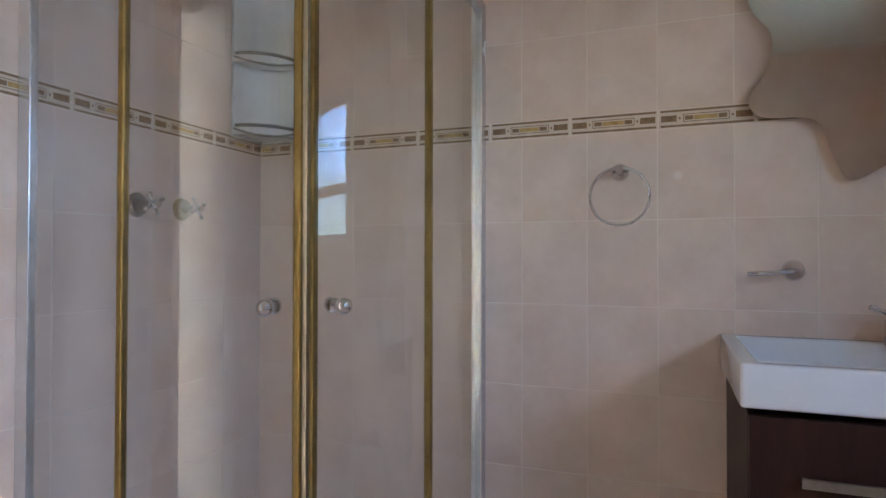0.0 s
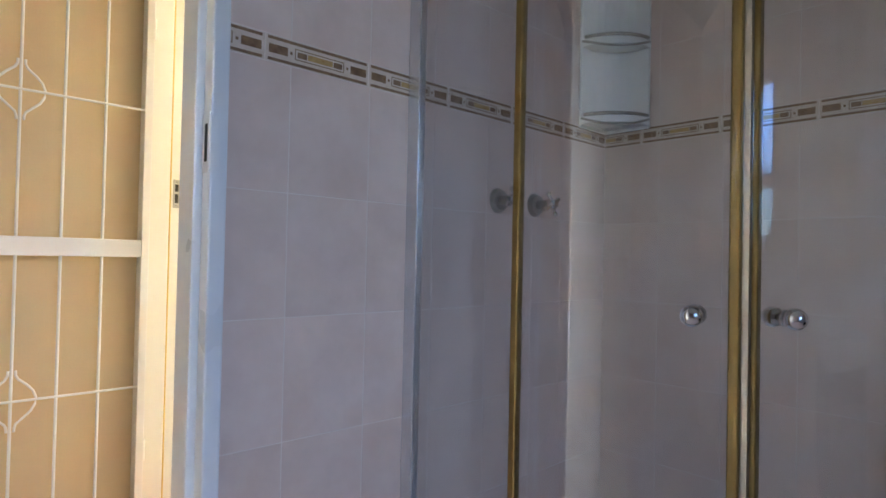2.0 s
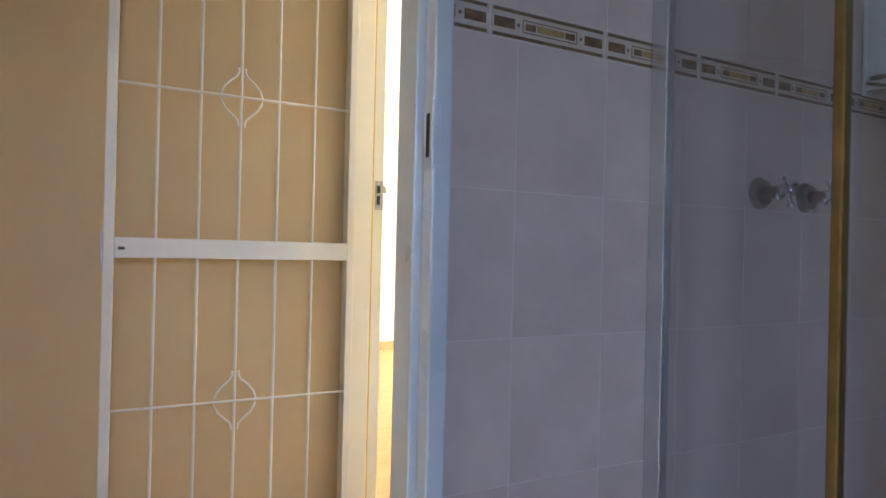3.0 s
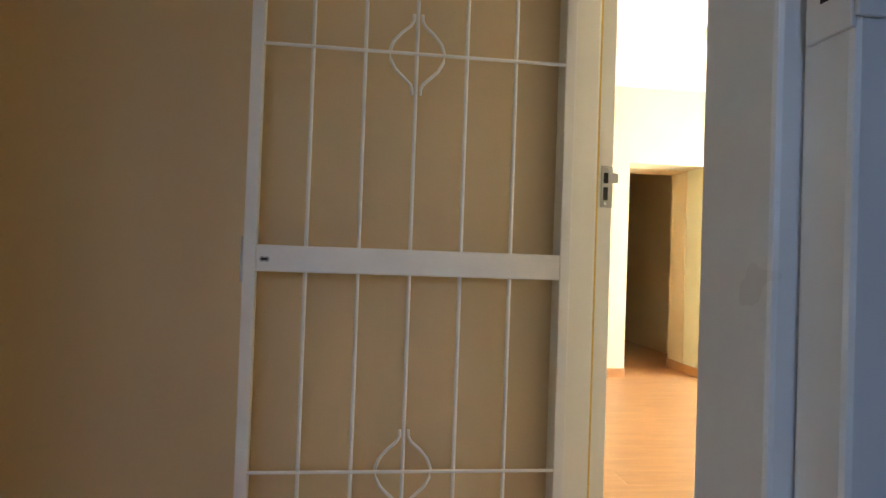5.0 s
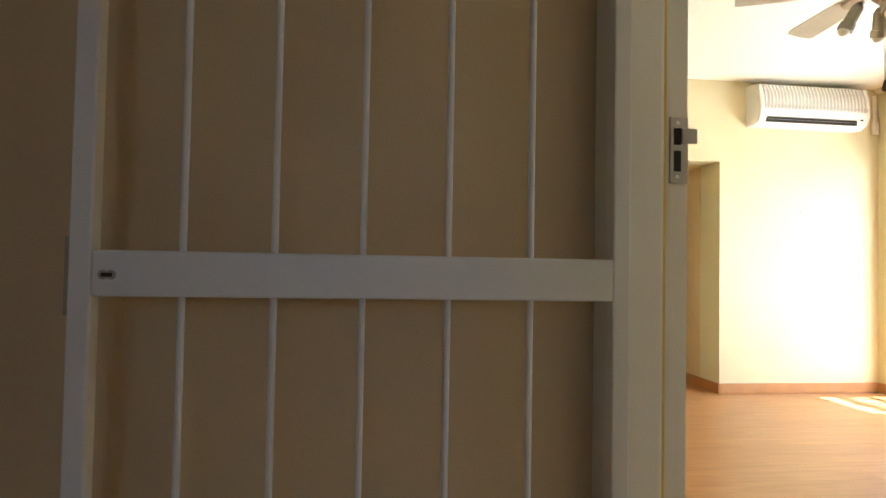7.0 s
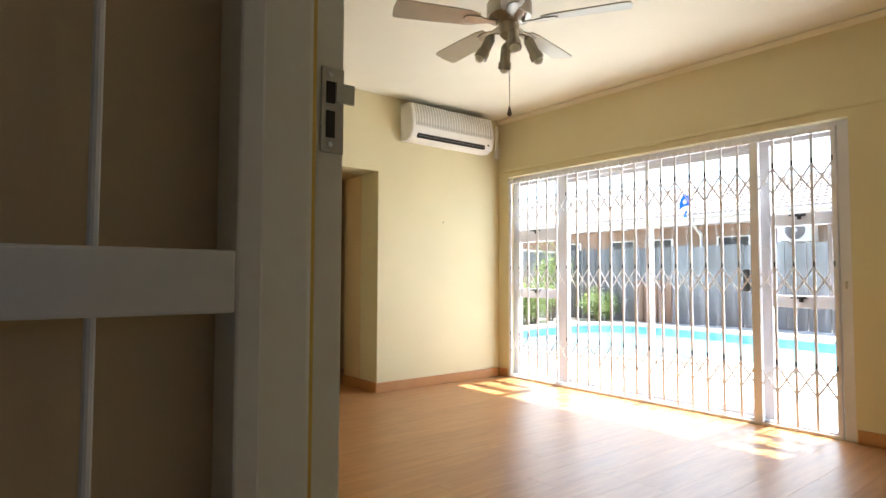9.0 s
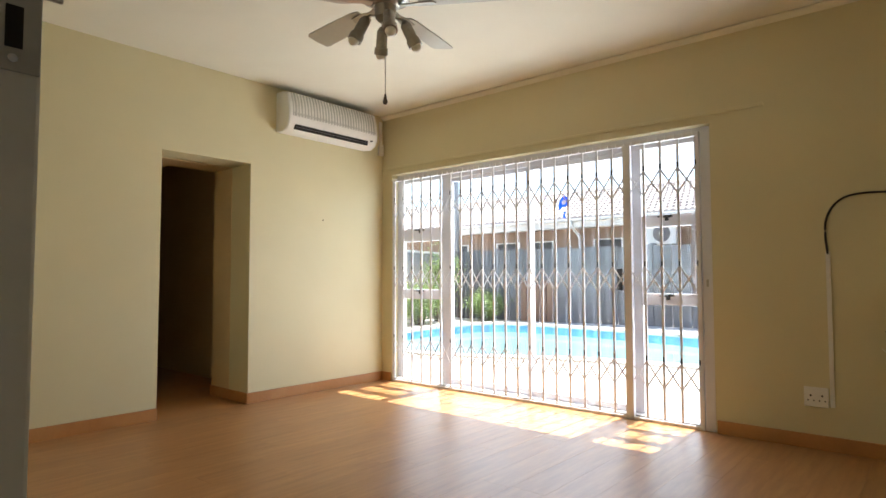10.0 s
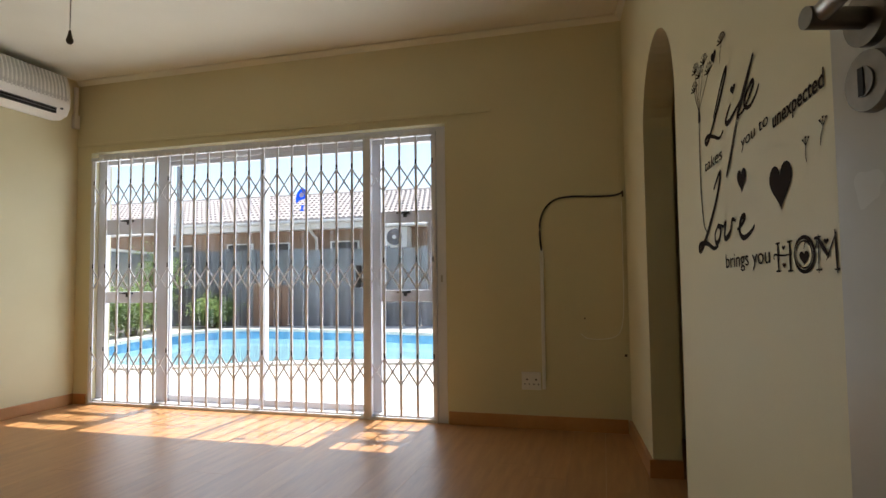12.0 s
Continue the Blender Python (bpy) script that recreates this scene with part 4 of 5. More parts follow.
def words(text, u0, u1, z0, z1, height, shear=0.0, weight=0.0):
    """Built-in font, stretched to run from u0 to u1 with capitals of the given height."""
    cu = bpy.data.curves.new("writing", "FONT")
    cu.body, cu.size, cu.offset = text, 1.0, weight
    tmp = new("writing", cu)
    me = bpy.data.meshes.new_from_object(tmp.evaluated_get(bpy.context.evaluated_depsgraph_get()))
    bpy.data.objects.remove(tmp)
    xs = [v.co.x for v in me.vertices]
    w, x0 = max(xs) - min(xs), min(xs)
    length = math.hypot(u0 - u1, z1 - z0)
    m = wall_matrix(u0, z0, math.atan2(z1 - z0, u0 - u1), shear, length / w, height / 0.70) @ Matrix.Translation((-x0, 0, 0))
    me.transform(m)
    bm = bmesh.new()
    bm.from_mesh(me)
    bmesh.ops.remove_doubles(bm, verts=bm.verts, dist=1e-6)
    left = set(bm.verts)
    while left:
        island, todo = set(), [next(v for v in bm.verts if v in left)]
        while todo:
            v = todo.pop()
            if v in left:
                left.discard(v)
                island.add(v)
                todo += [e.other_vert(v) for e in v.link_edges]
        gb, at = bmesh.new(), {}
        for v in bm.verts:
            if v in island:
                at[v] = gb.verts.new(v.co)
        for f in bm.faces:
            if f.verts[0] in island:
                gb.faces.new([at[v] for v in f.verts])
        part("letter", gb, DECAL, decal)
    bm.free()


def flat(name, pts, u, z, sx, sy, slope=0.0):
    bm = bmesh.new()
    f = bm.faces.new([bm.verts.new((a, b, 0)) for a, b in pts])
    bmesh.ops.triangulate(bm, faces=[f])
    bm.transform(wall_matrix(u, z, slope, 0, sx, sy))
    return part(name, bm, DECAL, decal)


def heart(u, z, w, h, slope=0.0):
    pts = [(16 * math.sin(t) ** 3 / 32, (13 * math.cos(t) - 5 * math.cos(2 * t) - 2 * math.cos(3 * t) - math.cos(4 * t)) / 29) for t in [k / 30 * 2 * math.pi for k in range(30)]]
    flat("heart", pts, u, z, w, h, slope)


def stroke(pts, r=0.003, name="stroke"):
    """A flat ribbon along wall points (u, z)."""
    bm = bmesh.new()
    rows = []
    n = len(pts)
    for i, (u, z) in enumerate(pts):
        a, b = pts[max(i - 1, 0)], pts[min(i + 1, n - 1)]
        d = Vector((b[0] - a[0], b[1] - a[1])).normalized()
        k = r * (0.45 + 0.55 * math.sin(math.pi * (i + 0.5) / n))
        rows.append([bm.verts.new(on_arch_wall(u + s * -d.y * k, z + s * d.x * k, 0.0015)) for s in (-1, 1)])
    for p, q in zip(rows, rows[1:]):
        bm.faces.new((p[0], p[1], q[1], q[0]))
    part(name, bm, DECAL, decal)


def smooth_line(pts, per=6):
    out = []
    P = [Vector(p) for p in pts]
    P = [2 * P[0] - P[1]] + P + [2 * P[-1] - P[-2]]
    for i in range(len(P) - 3):
        p = P[i:i + 4]
        for j in range(per):
            t = j / per
            out.append((0.5 * ((2 * p[1]) + (p[2] - p[0]) * t + (2 * p[0] - 5 * p[1] + 4 * p[2] - p[3]) * t * t + (3 * p[1] - p[0] - 3 * p[2] + p[3]) * t ** 3))[:])
    return out + [P[-2][:]]


# script words as brush strokes: Life
stroke(smooth_line([(1.935, 1.455), (1.91, 1.475), (1.84, 1.53), (1.796, 1.553), (1.802, 1.535), (1.88, 1.475), (1.975, 1.415), (2.015, 1.398), (2.035, 1.41), (2.0, 1.418), (1.94, 1.402), (1.88, 1.384), (1.84, 1.395)]), 0.0075)
stroke(smooth_line([(1.765, 1.447), (1.80, 1.427), (1.815, 1.411), (1.79, 1.404), (1.74, 1.415), (1.69, 1.43)]), 0.0075)
stroke(smooth_line([(1.580, 1.509), (1.62, 1.475), (1.67, 1.435), (1.71, 1.402), (1.70, 1.394)]), 0.0105)
stroke(smooth_line([(1.715, 1.40), (1.77, 1.335), (1.825, 1.268), (1.80, 1.287), (1.75, 1.345), (1.715, 1.385)]), 0.0042)
stroke(smooth_line([(1.70, 1.397), (1.66, 1.402), (1.61, 1.425), (1.585, 1.443), (1.60, 1.449), (1.645, 1.430), (1.655, 1.408), (1.62, 1.397), (1.58, 1.408), (1.548, 1.428)]), 0.0065)
heart(1.742, 1.478, 0.045, 0.026)
# Love
stroke(smooth_line([(1.96, 1.25), (1.90, 1.285), (1.885, 1.28), (1.93, 1.22), (2.03, 1.14), (2.12, 1.085), (2.155, 1.085), (2.14, 1.10), (2.06, 1.10), (1.98, 1.08), (1.93, 1.085)]), 0.010)
stroke(smooth_line([(1.93, 1.14), (1.96, 1.12), (1.955, 1.095), (1.92, 1.10), (1.90, 1.13), (1.93, 1.143), (1.87, 1.135)]), 0.008)
stroke(smooth_line([(1.87, 1.135), (1.85, 1.145), (1.865, 1.11), (1.85, 1.10), (1.81, 1.115), (1.79, 1.145), (1.76, 1.14)]), 0.008)
stroke(smooth_line([(1.75, 1.115), (1.70, 1.13), (1.685, 1.145), (1.715, 1.14), (1.73, 1.11), (1.70, 1.092), (1.65, 1.10), (1.615, 1.115)]), 0.008)
words("takes", 2.055, 1.863, 1.318, 1.322, 0.034, 0.2)
words("you to", 1.693, 1.503, 1.312, 1.325, 0.030, 0.1)
words("unexpected", 1.478, 1.234, 1.308, 1.320, 0.033, 0.1, 0.02)
words("brings you", 1.862, 1.526, 1.020, 1.025, 0.038, 0.0)
# ornate capitals: H, O round a heart, M, and E behind the door
ZH0, ZH1 = 1.006, 1.064


def bar(u0, z0, u1, z1, r):
    stroke([(u0 + (u1 - u0) * k / 6, z0 + (z1 - z0) * k / 6) for k in range(-1, 8)], r * 0.8, "letter")


for u in (1.478, 1.415):
    bar(u, ZH0 + 0.006, u, ZH1 - 0.006, 0.0062)
    bar(u + 0.010, ZH0, u - 0.010, ZH0 + 0.0005, 0.0028)
    bar(u + 0.010, ZH1, u - 0.010, ZH1 + 0.0005, 0.0028)
stroke(smooth_line([(1.500, 1.031), (1.503, 1.038), (1.493, 1.041), (1.45, 1.038), (1.405, 1.039)]), 0.0024, "letter")
heart(1.447, 1.054, 0.018, 0.010)
heart(1.447, 1.018, 0.020, 0.011)
for ru, rz, r in ((0.045, 0.0325, 0.0052), (0.036, 0.0255, 0.0024)):
    ring = [(1.348 + ru * math.cos(a), 1.036 + rz * math.sin(a)) for a in [k / 28 * 2 * math.pi for k in range(30)]]
    stroke(ring, r * 0.85, "letter")
heart(1.348, 1.031, 0.044, 0.027)
stroke(smooth_line([(1.348, 1.046), (1.340, 1.058), (1.322, 1.060), (1.326, 1.052)]), 0.0022, "letter")
stroke(smooth_line([(1.315, 1.036), (1.298, 1.046), (1.290, 1.060), (1.302, 1.062)]), 0.0022, "letter")
bar(1.2869, ZH0 + 0.003, 1.2852, ZH1 - 0.004, 0.0032)
bar(1.2953, ZH0, 1.2768, ZH0 + 0.0005, 0.0026)
bar(1.2970, ZH1, 1.2768, ZH1 + 0.0005, 0.0026)
bar(1.2819, ZH1 - 0.006, 1.2516, ZH0 + 0.026, 0.0070)
bar(1.2516, ZH0 + 0.022, 1.2214, ZH1 - 0.002, 0.0026)
bar(1.2180, ZH0 + 0.003, 1.2206, ZH1, 0.0046)
bar(1.2248, ZH0, 1.2096, ZH0 + 0.0005, 0.0026)
heart(1.2542, 1.055, 0.020, 0.011)
words("E", 1.175, 1.135, 1.007, 1.008, 0.056, 0.0)
heart(1.91, 1.627, 0.055, 0.036)
heart(1.70, 1.238, 0.07, 0.060)
heart(1.449, 1.187, 0.125, 0.098)
stroke(smooth_line([(2.098, 1.525), (2.103, 1.45), (2.108, 1.30), (2.10, 1.22), (2.08, 1.155), (2.04, 1.13)]), 0.0045)
flat("knot", [(-0.5, -0.5), (0.5, -0.5), (0.35, 0.5), (-0.35, 0.5)], 2.098, 1.503, 0.03, 0.035)


def dandelion(u, z, u1, z1, r, k0=1.0):
    stroke([(u1, z1), ((u + u1) / 2 + 0.004, (z + z1) / 2), (u, z)], 0.0022 * (0.4 + 0.6 * k0), "stem")
    for k in range(7 if k0 == 1 else 3):
        a = math.pi * ((0.1 + 0.8 * k / 6) if k0 == 1 else (0.3 + 0.2 * k))
        stroke([(u, z), (u + r * 1.5 * math.cos(a), z + r * math.sin(a))], 0.0024 * k0, "seed_ray")
        heart(u + r * 1.55 * math.cos(a), z + r * 1.03 * math.sin(a), 0.011 * (0.3 + 0.7 * k0), 0.007 * (0.3 + 0.7 * k0))


for k, (u, z) in enumerate(((2.15, 1.60), (2.08, 1.625), (2.02, 1.645), (2.13, 1.655), (1.97, 1.60))):
    dandelion(u, z, 2.098, 1.52, 0.028)
dandelion(1.83, 1.635, 1.85, 1.585, 0.025)
dandelion(1.318, 1.236, 1.318, 1.205, 0.014, 0.6)
dandelion(1.245, 1.254, 1.258, 1.222, 0.014, 0.6)

# ---- sliding door with folding grille ----
sd = thing("sliding_door", "white aluminium sliding glass door with opening side lights", "sliding door", (XW + 0.1, 3.6, 0), kind="structure")
FX0, FX1 = XW + 0.085, XW + 0.145
for r in ((2.10, 2.16), (5.094, 5.154), (2.555, 2.645), (4.45, 4.545)):
    part("mullion", boxes((FX0, FX1, r[0], r[1], 0.0, 2.075), bev=0.003), ALUWHITE, sd)
part("head", boxes((FX0 - 0.01, FX1 + 0.01, 2.03, 5.153, 2.076, 2.119), bev=0.003), ALUWHITE, sd)
part("head_track", boxes((FX0 - 0.004, FX1 + 0.004, 2.162, 5.092, 2.022, 2.074), bev=0.003), ALUWHITE, sd)
part("jamb_post", boxes((XW + 0.006, FX1, 2.032, 2.098, 0.0, 2.075), bev=0.004), ALUWHITE, sd)
part("sill", boxes((XW + 0.02, FX1 + 0.04, 2.10, 5.153, -0.012, 0.035), bev=0.003), ALUWHITE, sd)
for y0, y1, zs in ((2.16, 2.555, ((1.425, 1.515), (0.845, 0.93))), (4.545, 5.094, ((1.42, 1.55), (0.84, 0.935)))):
    for z0, z1 in zs:
        part("transom", boxes((FX0 + 0.004, FX1 - 0.004, y0, y1, z0, z1), bev=0.003), ALUWHITE, sd)
    for z0, z1 in ((0.035, zs[1][0]), (zs[1][1], zs[0][0]), (zs[0][1], 2.022)):
        g = part("pane", boxes((FX0 + 0.028, FX0 + 0.033, y0, y1, z0, z1)), WINGLASS, sd)
        g.visible_shadow = False
    part("casement", boxes((FX0 - 0.006, FX0 + 0.003, y0 + 0.004, y0 + 0.03, zs[1][1], zs[0][0]), (FX0 - 0.006, FX0 + 0.003, y1 - 0.03, y1 - 0.004, zs[1][1], zs[0][0]), bev=0.002), ALUWHITE, sd)
    yc = y0 * 0.5 + y1 * 0.5
    for z in (zs[0][1] - 0.02, zs[1][1] - 0.015):
        part("window_stay", boxes((FX0 - 0.03, FX0 + 0.002, yc - 0.035, yc + 0.035, z - 0.006, z + 0.012), (FX0 - 0.045, FX0 - 0.03, yc - 0.01, yc + 0.06, z - 0.004, z + 0.006), (FX0 - 0.03, FX0 - 0.012, yc - 0.012, yc + 0.012, z - 0.03, z + 0.0), bev=0.002), DARK, sd, "black window handle")
for y0, y1, dx in ((2.645, 3.575, 0.0), (3.53, 4.485, 0.030)):
    fr = part("sliding_panel", boxes((FX0 + dx, FX0 + dx + 0.028, y0, y0 + 0.045, 0.04, 2.02), (FX0 + dx, FX0 + dx + 0.028, y1 - 0.045, y1, 0.04, 2.02), (FX0 + dx, FX0 + dx + 0.028, y0 + 0.045, y1 - 0.045, 0.04, 0.085), (FX0 + dx, FX0 + dx + 0.028, y0 + 0.045, y1 - 0.045, 1.985, 2.02)), ALUWHITE, sd)
    g = part("pane", boxes((FX0 + dx + 0.012, FX0 + dx + 0.016, y0 + 0.045, y1 - 0.045, 0.085, 1.985)), WINGLASS, fr)
    g.visible_shadow = False
part("pull_handle", boxes((FX0 - 0.03, FX0, 2.70, 2.745, 0.95, 1.12), bev=0.006), DARK, sd, "black pull handle")

GX = XW + 0.012
gr = thing("folding_grille", "white folding trellis security grille across the sliding door", "security grille", (GX, 3.6, 0.0))
YG0, YG1, NB = 2.128, 5.128, 25
SP = (YG1 - YG0) / (NB - 1)
bar_me = shape("bar", boxes((-0.006, 0.006, -0.0085, -0.0035, 0.03, 2.045), (-0.006, 0.006, 0.0035, 0.0085, 0.03, 2.045), (-0.006, -0.003, -0.0035, 0.0035, 0.03, 2.045)), GRILLEPAINT)


def grille_piece(name, me, y, z):
    o = new(name, me)
    o.parent = gr
    o.location = (0, y - 3.6, z)
    return o


LH = 0.185
links = []
for s in (1, -1):
    bm = bmesh.new()
    d = Vector((0, SP, s * LH))
    up = Vector((0, -d.z, d.y)).normalized() * 0.0056
    x = -0.007 if s > 0 else -0.0105
    vs = [Vector((x + dx, 0, 0)) + e for dx in (0, 0.003) for e in (-d / 2 - up, d / 2 - up, d / 2 + up, -d / 2 + up)]
    V = [bm.verts.new(v) for v in vs]
    for f in ((0, 1, 2, 3), (4, 7, 6, 5), (0, 4, 5, 1), (1, 5, 6, 2), (2, 6, 7, 3), (3, 7, 4, 0)):
        bm.faces.new([V[i] for i in f])
    links.append(shape("link", bm, GRILLEPAINT))
for k in range(NB):
    grille_piece("bar", bar_me, YG0 + k * SP, 0)
    if k < NB - 1:
        for zc in (1.745, 1.035, 0.345):
            for me in links:
                grille_piece("link", me, YG0 + (k + 0.5) * SP, zc)
sleeve = shape("sleeve", boxes((-0.0075, 0.007, -0.0055, 0.0055, 0, 0.036), bev=0.001), DARK)
for k in range(NB):
    for z in (0.442, 1.132, 1.842):
        grille_piece("sleeve", sleeve, YG0 + k * SP, z)["label"] = "black plastic sleeve"
part("top_track", boxes((GX - 0.018, GX + 0.018, 2.102, 5.152, 2.045, 2.073), bev=0.002), GRILLEPAINT, gr)
part("bottom_track", boxes((GX - 0.012, GX + 0.012, 2.102, 5.152, -0.002, 0.022), bev=0.002), GRILLEPAINT, gr)
part("end_post", boxes((GX - 0.014, GX + 0.02, 2.103, 2.122, 0.02, 2.05), bev=0.002), GRILLEPAINT, gr)
part("end_post", boxes((GX - 0.014, GX + 0.02, 5.133, 5.151, 0.02, 2.05), bev=0.002), GRILLEPAINT, gr)
part("lock_body", boxes((GX - 0.018, GX + 0.02, 2.60, 2.66, 0.02, 2.045), bev=0.003), GRILLEPAINT, gr)
part("lock_keep", boxes((XW - 0.002, XW + 0.007, 2.058, 2.072, 0.985, 1.035), bev=0.002), STEEL, gr, "small brass-grey lock keep")
roller = shape("roller", boxes((-0.026, -0.018, -0.012, 0.012, 2.05, 2.068)), GRILLEPAINT)
for k in range(48):
    grille_piece("roller", roller, YG0 + (k + 0.5) * (YG1 - YG0) / 48, 0)
sk = thing("glass_sticker", "blue bird-shaped sticker on the glass pane", "sticker", (FX0, 3.215, 1.67))
bm = bmesh.new()
for poly in ([(0.005, 0.085), (0.05, 0.05), (0.075, 0.005), (0.04, -0.03), (-0.02, -0.045), (-0.055, -0.075), (-0.062, -0.02), (-0.045, 0.035)], [(-0.005, -0.09), (0.03, -0.095), (0.012, -0.125), (0.028, -0.155), (-0.02, -0.15), (0.0, -0.12)]):
    prism(bm, poly, 0, 0.002)
bm.transform(Matrix.Translation((FX0 + 0.0075, 3.215, 1.67)) @ Matrix(((0, 0, -1, 0), (-0.8, 0, 0, 0), (0, 0.8, 0, 0), (0, 0, 0, 1))))
part("film", bm, BLUE, sk)
bm = prism(bmesh.new(), [(0.0, 0.038), (0.03, 0.015), (0.022, -0.012), (-0.012, -0.018), (-0.026, 0.008)], 0, 0.002)
bm.transform(Matrix.Translation((FX0 + 0.005, 3.215, 1.67)) @ Matrix(((0, 0, -1, 0), (-0.8, 0, 0, 0), (0, 0.8, 0, 0), (0, 0, 0, 1))))
part("patch", bm, PLASTIC, sk, "white wing patch")

# ---- air conditioner ----
ac = thing("air_conditioner", "cream wall-mounted split air conditioner high in the corner", "air conditioner", (4.08, YA, 2.36))
AX0, AX1 = 3.555, 4.60
prof = [(0.0, 2.345), (0.10, 2.335), (0.165, 2.365), (0.195, 2.42), (0.20, 2.50), (0.19, 2.60), (0.16, 2.685), (0.06, 2.705), (0.0, 2.705)]
bm = bmesh.new()
xs = [AX0, AX0 + 0.012, AX1 - 0.012, AX1]
rings = []
for i, x in enumerate(xs):
    k = 0.955 if i in (0, 3) else 1.0
    rings.append([bm.verts.new((x, YA - 0.001 - d * k, 2.5 + (z - 2.5) * k)) for d, z in prof])
for A, B in zip(rings, rings[1:]):
    for j in range(len(prof)):
        bm.faces.new((A[j], A[(j + 1) % len(prof)], B[(j + 1) % len(prof)], B[j]))
bm.faces.new(rings[0])
bm.faces.new(rings[-1][::-1])
soften(part("housing", bm, PLASTIC, ac), 35)
# grey strip laid on the housing paints the shaded gaps between the ribs
bm = bmesh.new()
slot = [(0.1815, 2.455), (0.201, 2.475), (0.2030, 2.51), (0.1975, 2.57), (0.1845, 2.625), (0.1625, 2.682)]
ends = [[bm.verts.new((x, YA - 0.001 - d, z)) for d, z in slot] for x in (AX0 + 0.035, AX1 - 0.03)]
for j in range(len(slot) - 1):
    bm.faces.new((ends[0][j], ends[0][j + 1], ends[1][j + 1], ends[1][j]))
part("rib_shade", bm, RIBSHADE, ac, "grey strip painting the shade between the ribs", smooth=True)
for k in range(30):
    x = AX0 + 0.05 + k * (AX1 - AX0 - 0.09) / 29
    bm = bmesh.new()
    tube(bm, [(x, YA - 0.178, 2.455), (x, YA - 0.200, 2.475), (x, YA - 0.202, 2.51), (x, YA - 0.197, 2.57), (x, YA - 0.185, 2.62), (x, YA - 0.162, 2.68)], 0.0085, 6)
    part("rib", bm, PLASTIC, ac, smooth=True)
part("outlet", boxes((AX0 + 0.07, AX1 - 0.12, YA - 0.185, YA - 0.12, 2.362, 2.418)), HOLESHADE, ac, "air outlet with its shade painted in black")
for k in range(2):
    part("louvre", boxes((AX0 + 0.075, AX1 - 0.125, YA - 0.192, YA - 0.15, 2.378 + 0.022 * k, 2.382 + 0.022 * k)), FENCE, ac)
part("lamp_window", boxes((AX1 - 0.09, AX1 - 0.07, YA - 0.198, YA - 0.186, 2.40, 2.412)), DARK, ac)
jb = thing("junction_box", "small cream junction box with pipe trunking in the corner", "junction box", (4.82, YA, 2.35))
part("box", boxes((4.785, 4.84, YA - 0.035, YA - 0.001, 2.33, 2.45), bev=0.006), PLASTIC, jb)
part("trunking", boxes((4.80, 4.83, YA - 0.022, YA - 0.001, 2.45, 2.69), bev=0.003), PLASTIC, jb)

# ---- ceiling fan ----
FC = Vector((2.545, 2.845, 0))
fan = thing("ceiling_fan", "brushed nickel ceiling fan with five blades and spotlights", "ceiling fan", (FC.x, FC.y, HC))


def F(x, y, z):
    return (FC.x + x, FC.y + y, z)


part("canopy", cyls((F(0, 0, HC), F(0, 0, HC - 0.05), 0.065, 0.045), seg=28), BRUSHED, fan, smooth=False)
part("rod", cyls((F(0, 0, HC - 0.04), F(0, 0, 2.50), 0.012), seg=14), BRUSHED, fan)
soften(part("motor", cyls((F(0, 0, 2.50), F(0, 0, 2.47), 0.05, 0.11), (F(0, 0, 2.47), F(0, 0, 2.40), 0.118, 0.118), (F(0, 0, 2.40), F(0, 0, 2.365), 0.11, 0.06), seg=36), BRUSHED, fan), 30)
part("switch_housing", cyls((F(0, 0, 2.375), F(0, 0, 2.31), 0.055, 0.05), (F(0, 0, 2.31), F(0, 0, 2.285), 0.05, 0.025), (F(0, 0, 2.29), F(0, 0, 2.262), 0.016, 0.012), seg=28), BRUSHED, fan)
for k in range(5):
    a = radians(85 + 72 * k)
    bm = bmesh.new()
    pts = [(0.17, -0.045), (0.22, -0.058), (0.40, -0.066), (0.58, -0.070), (0.605, -0.062), (0.612, 0.0), (0.605, 0.062), (0.58, 0.070), (0.40, 0.066), (0.22, 0.058), (0.17, 0.045)]
    prism(bm, pts, -0.0035, 0.0035)
    bm.transform(Matrix.Translation(F(0, 0, 2.375)) @ Matrix.Rotation(a, 4, "Z") @ Matrix.Rotation(radians(11), 4, "X"))
    bl = part("blade", bm, BLADE, fan)
    bm = bmesh.new()
    prism(bm, [(0.07, -0.02), (0.12, -0.014), (0.17, -0.03), (0.235, -0.028), (0.25, 0.0), (0.235, 0.028), (0.17, 0.03), (0.12, 0.014), (0.07, 0.02)], -0.010, -0.004)
    bm.transform(Matrix.Translation(F(0, 0, 2.375)) @ Matrix.Rotation(a, 4, "Z") @ Matrix.Rotation(radians(11), 4, "X"))
    part("bracket", bm, BRUSHED, bl, "nickel blade bracket")
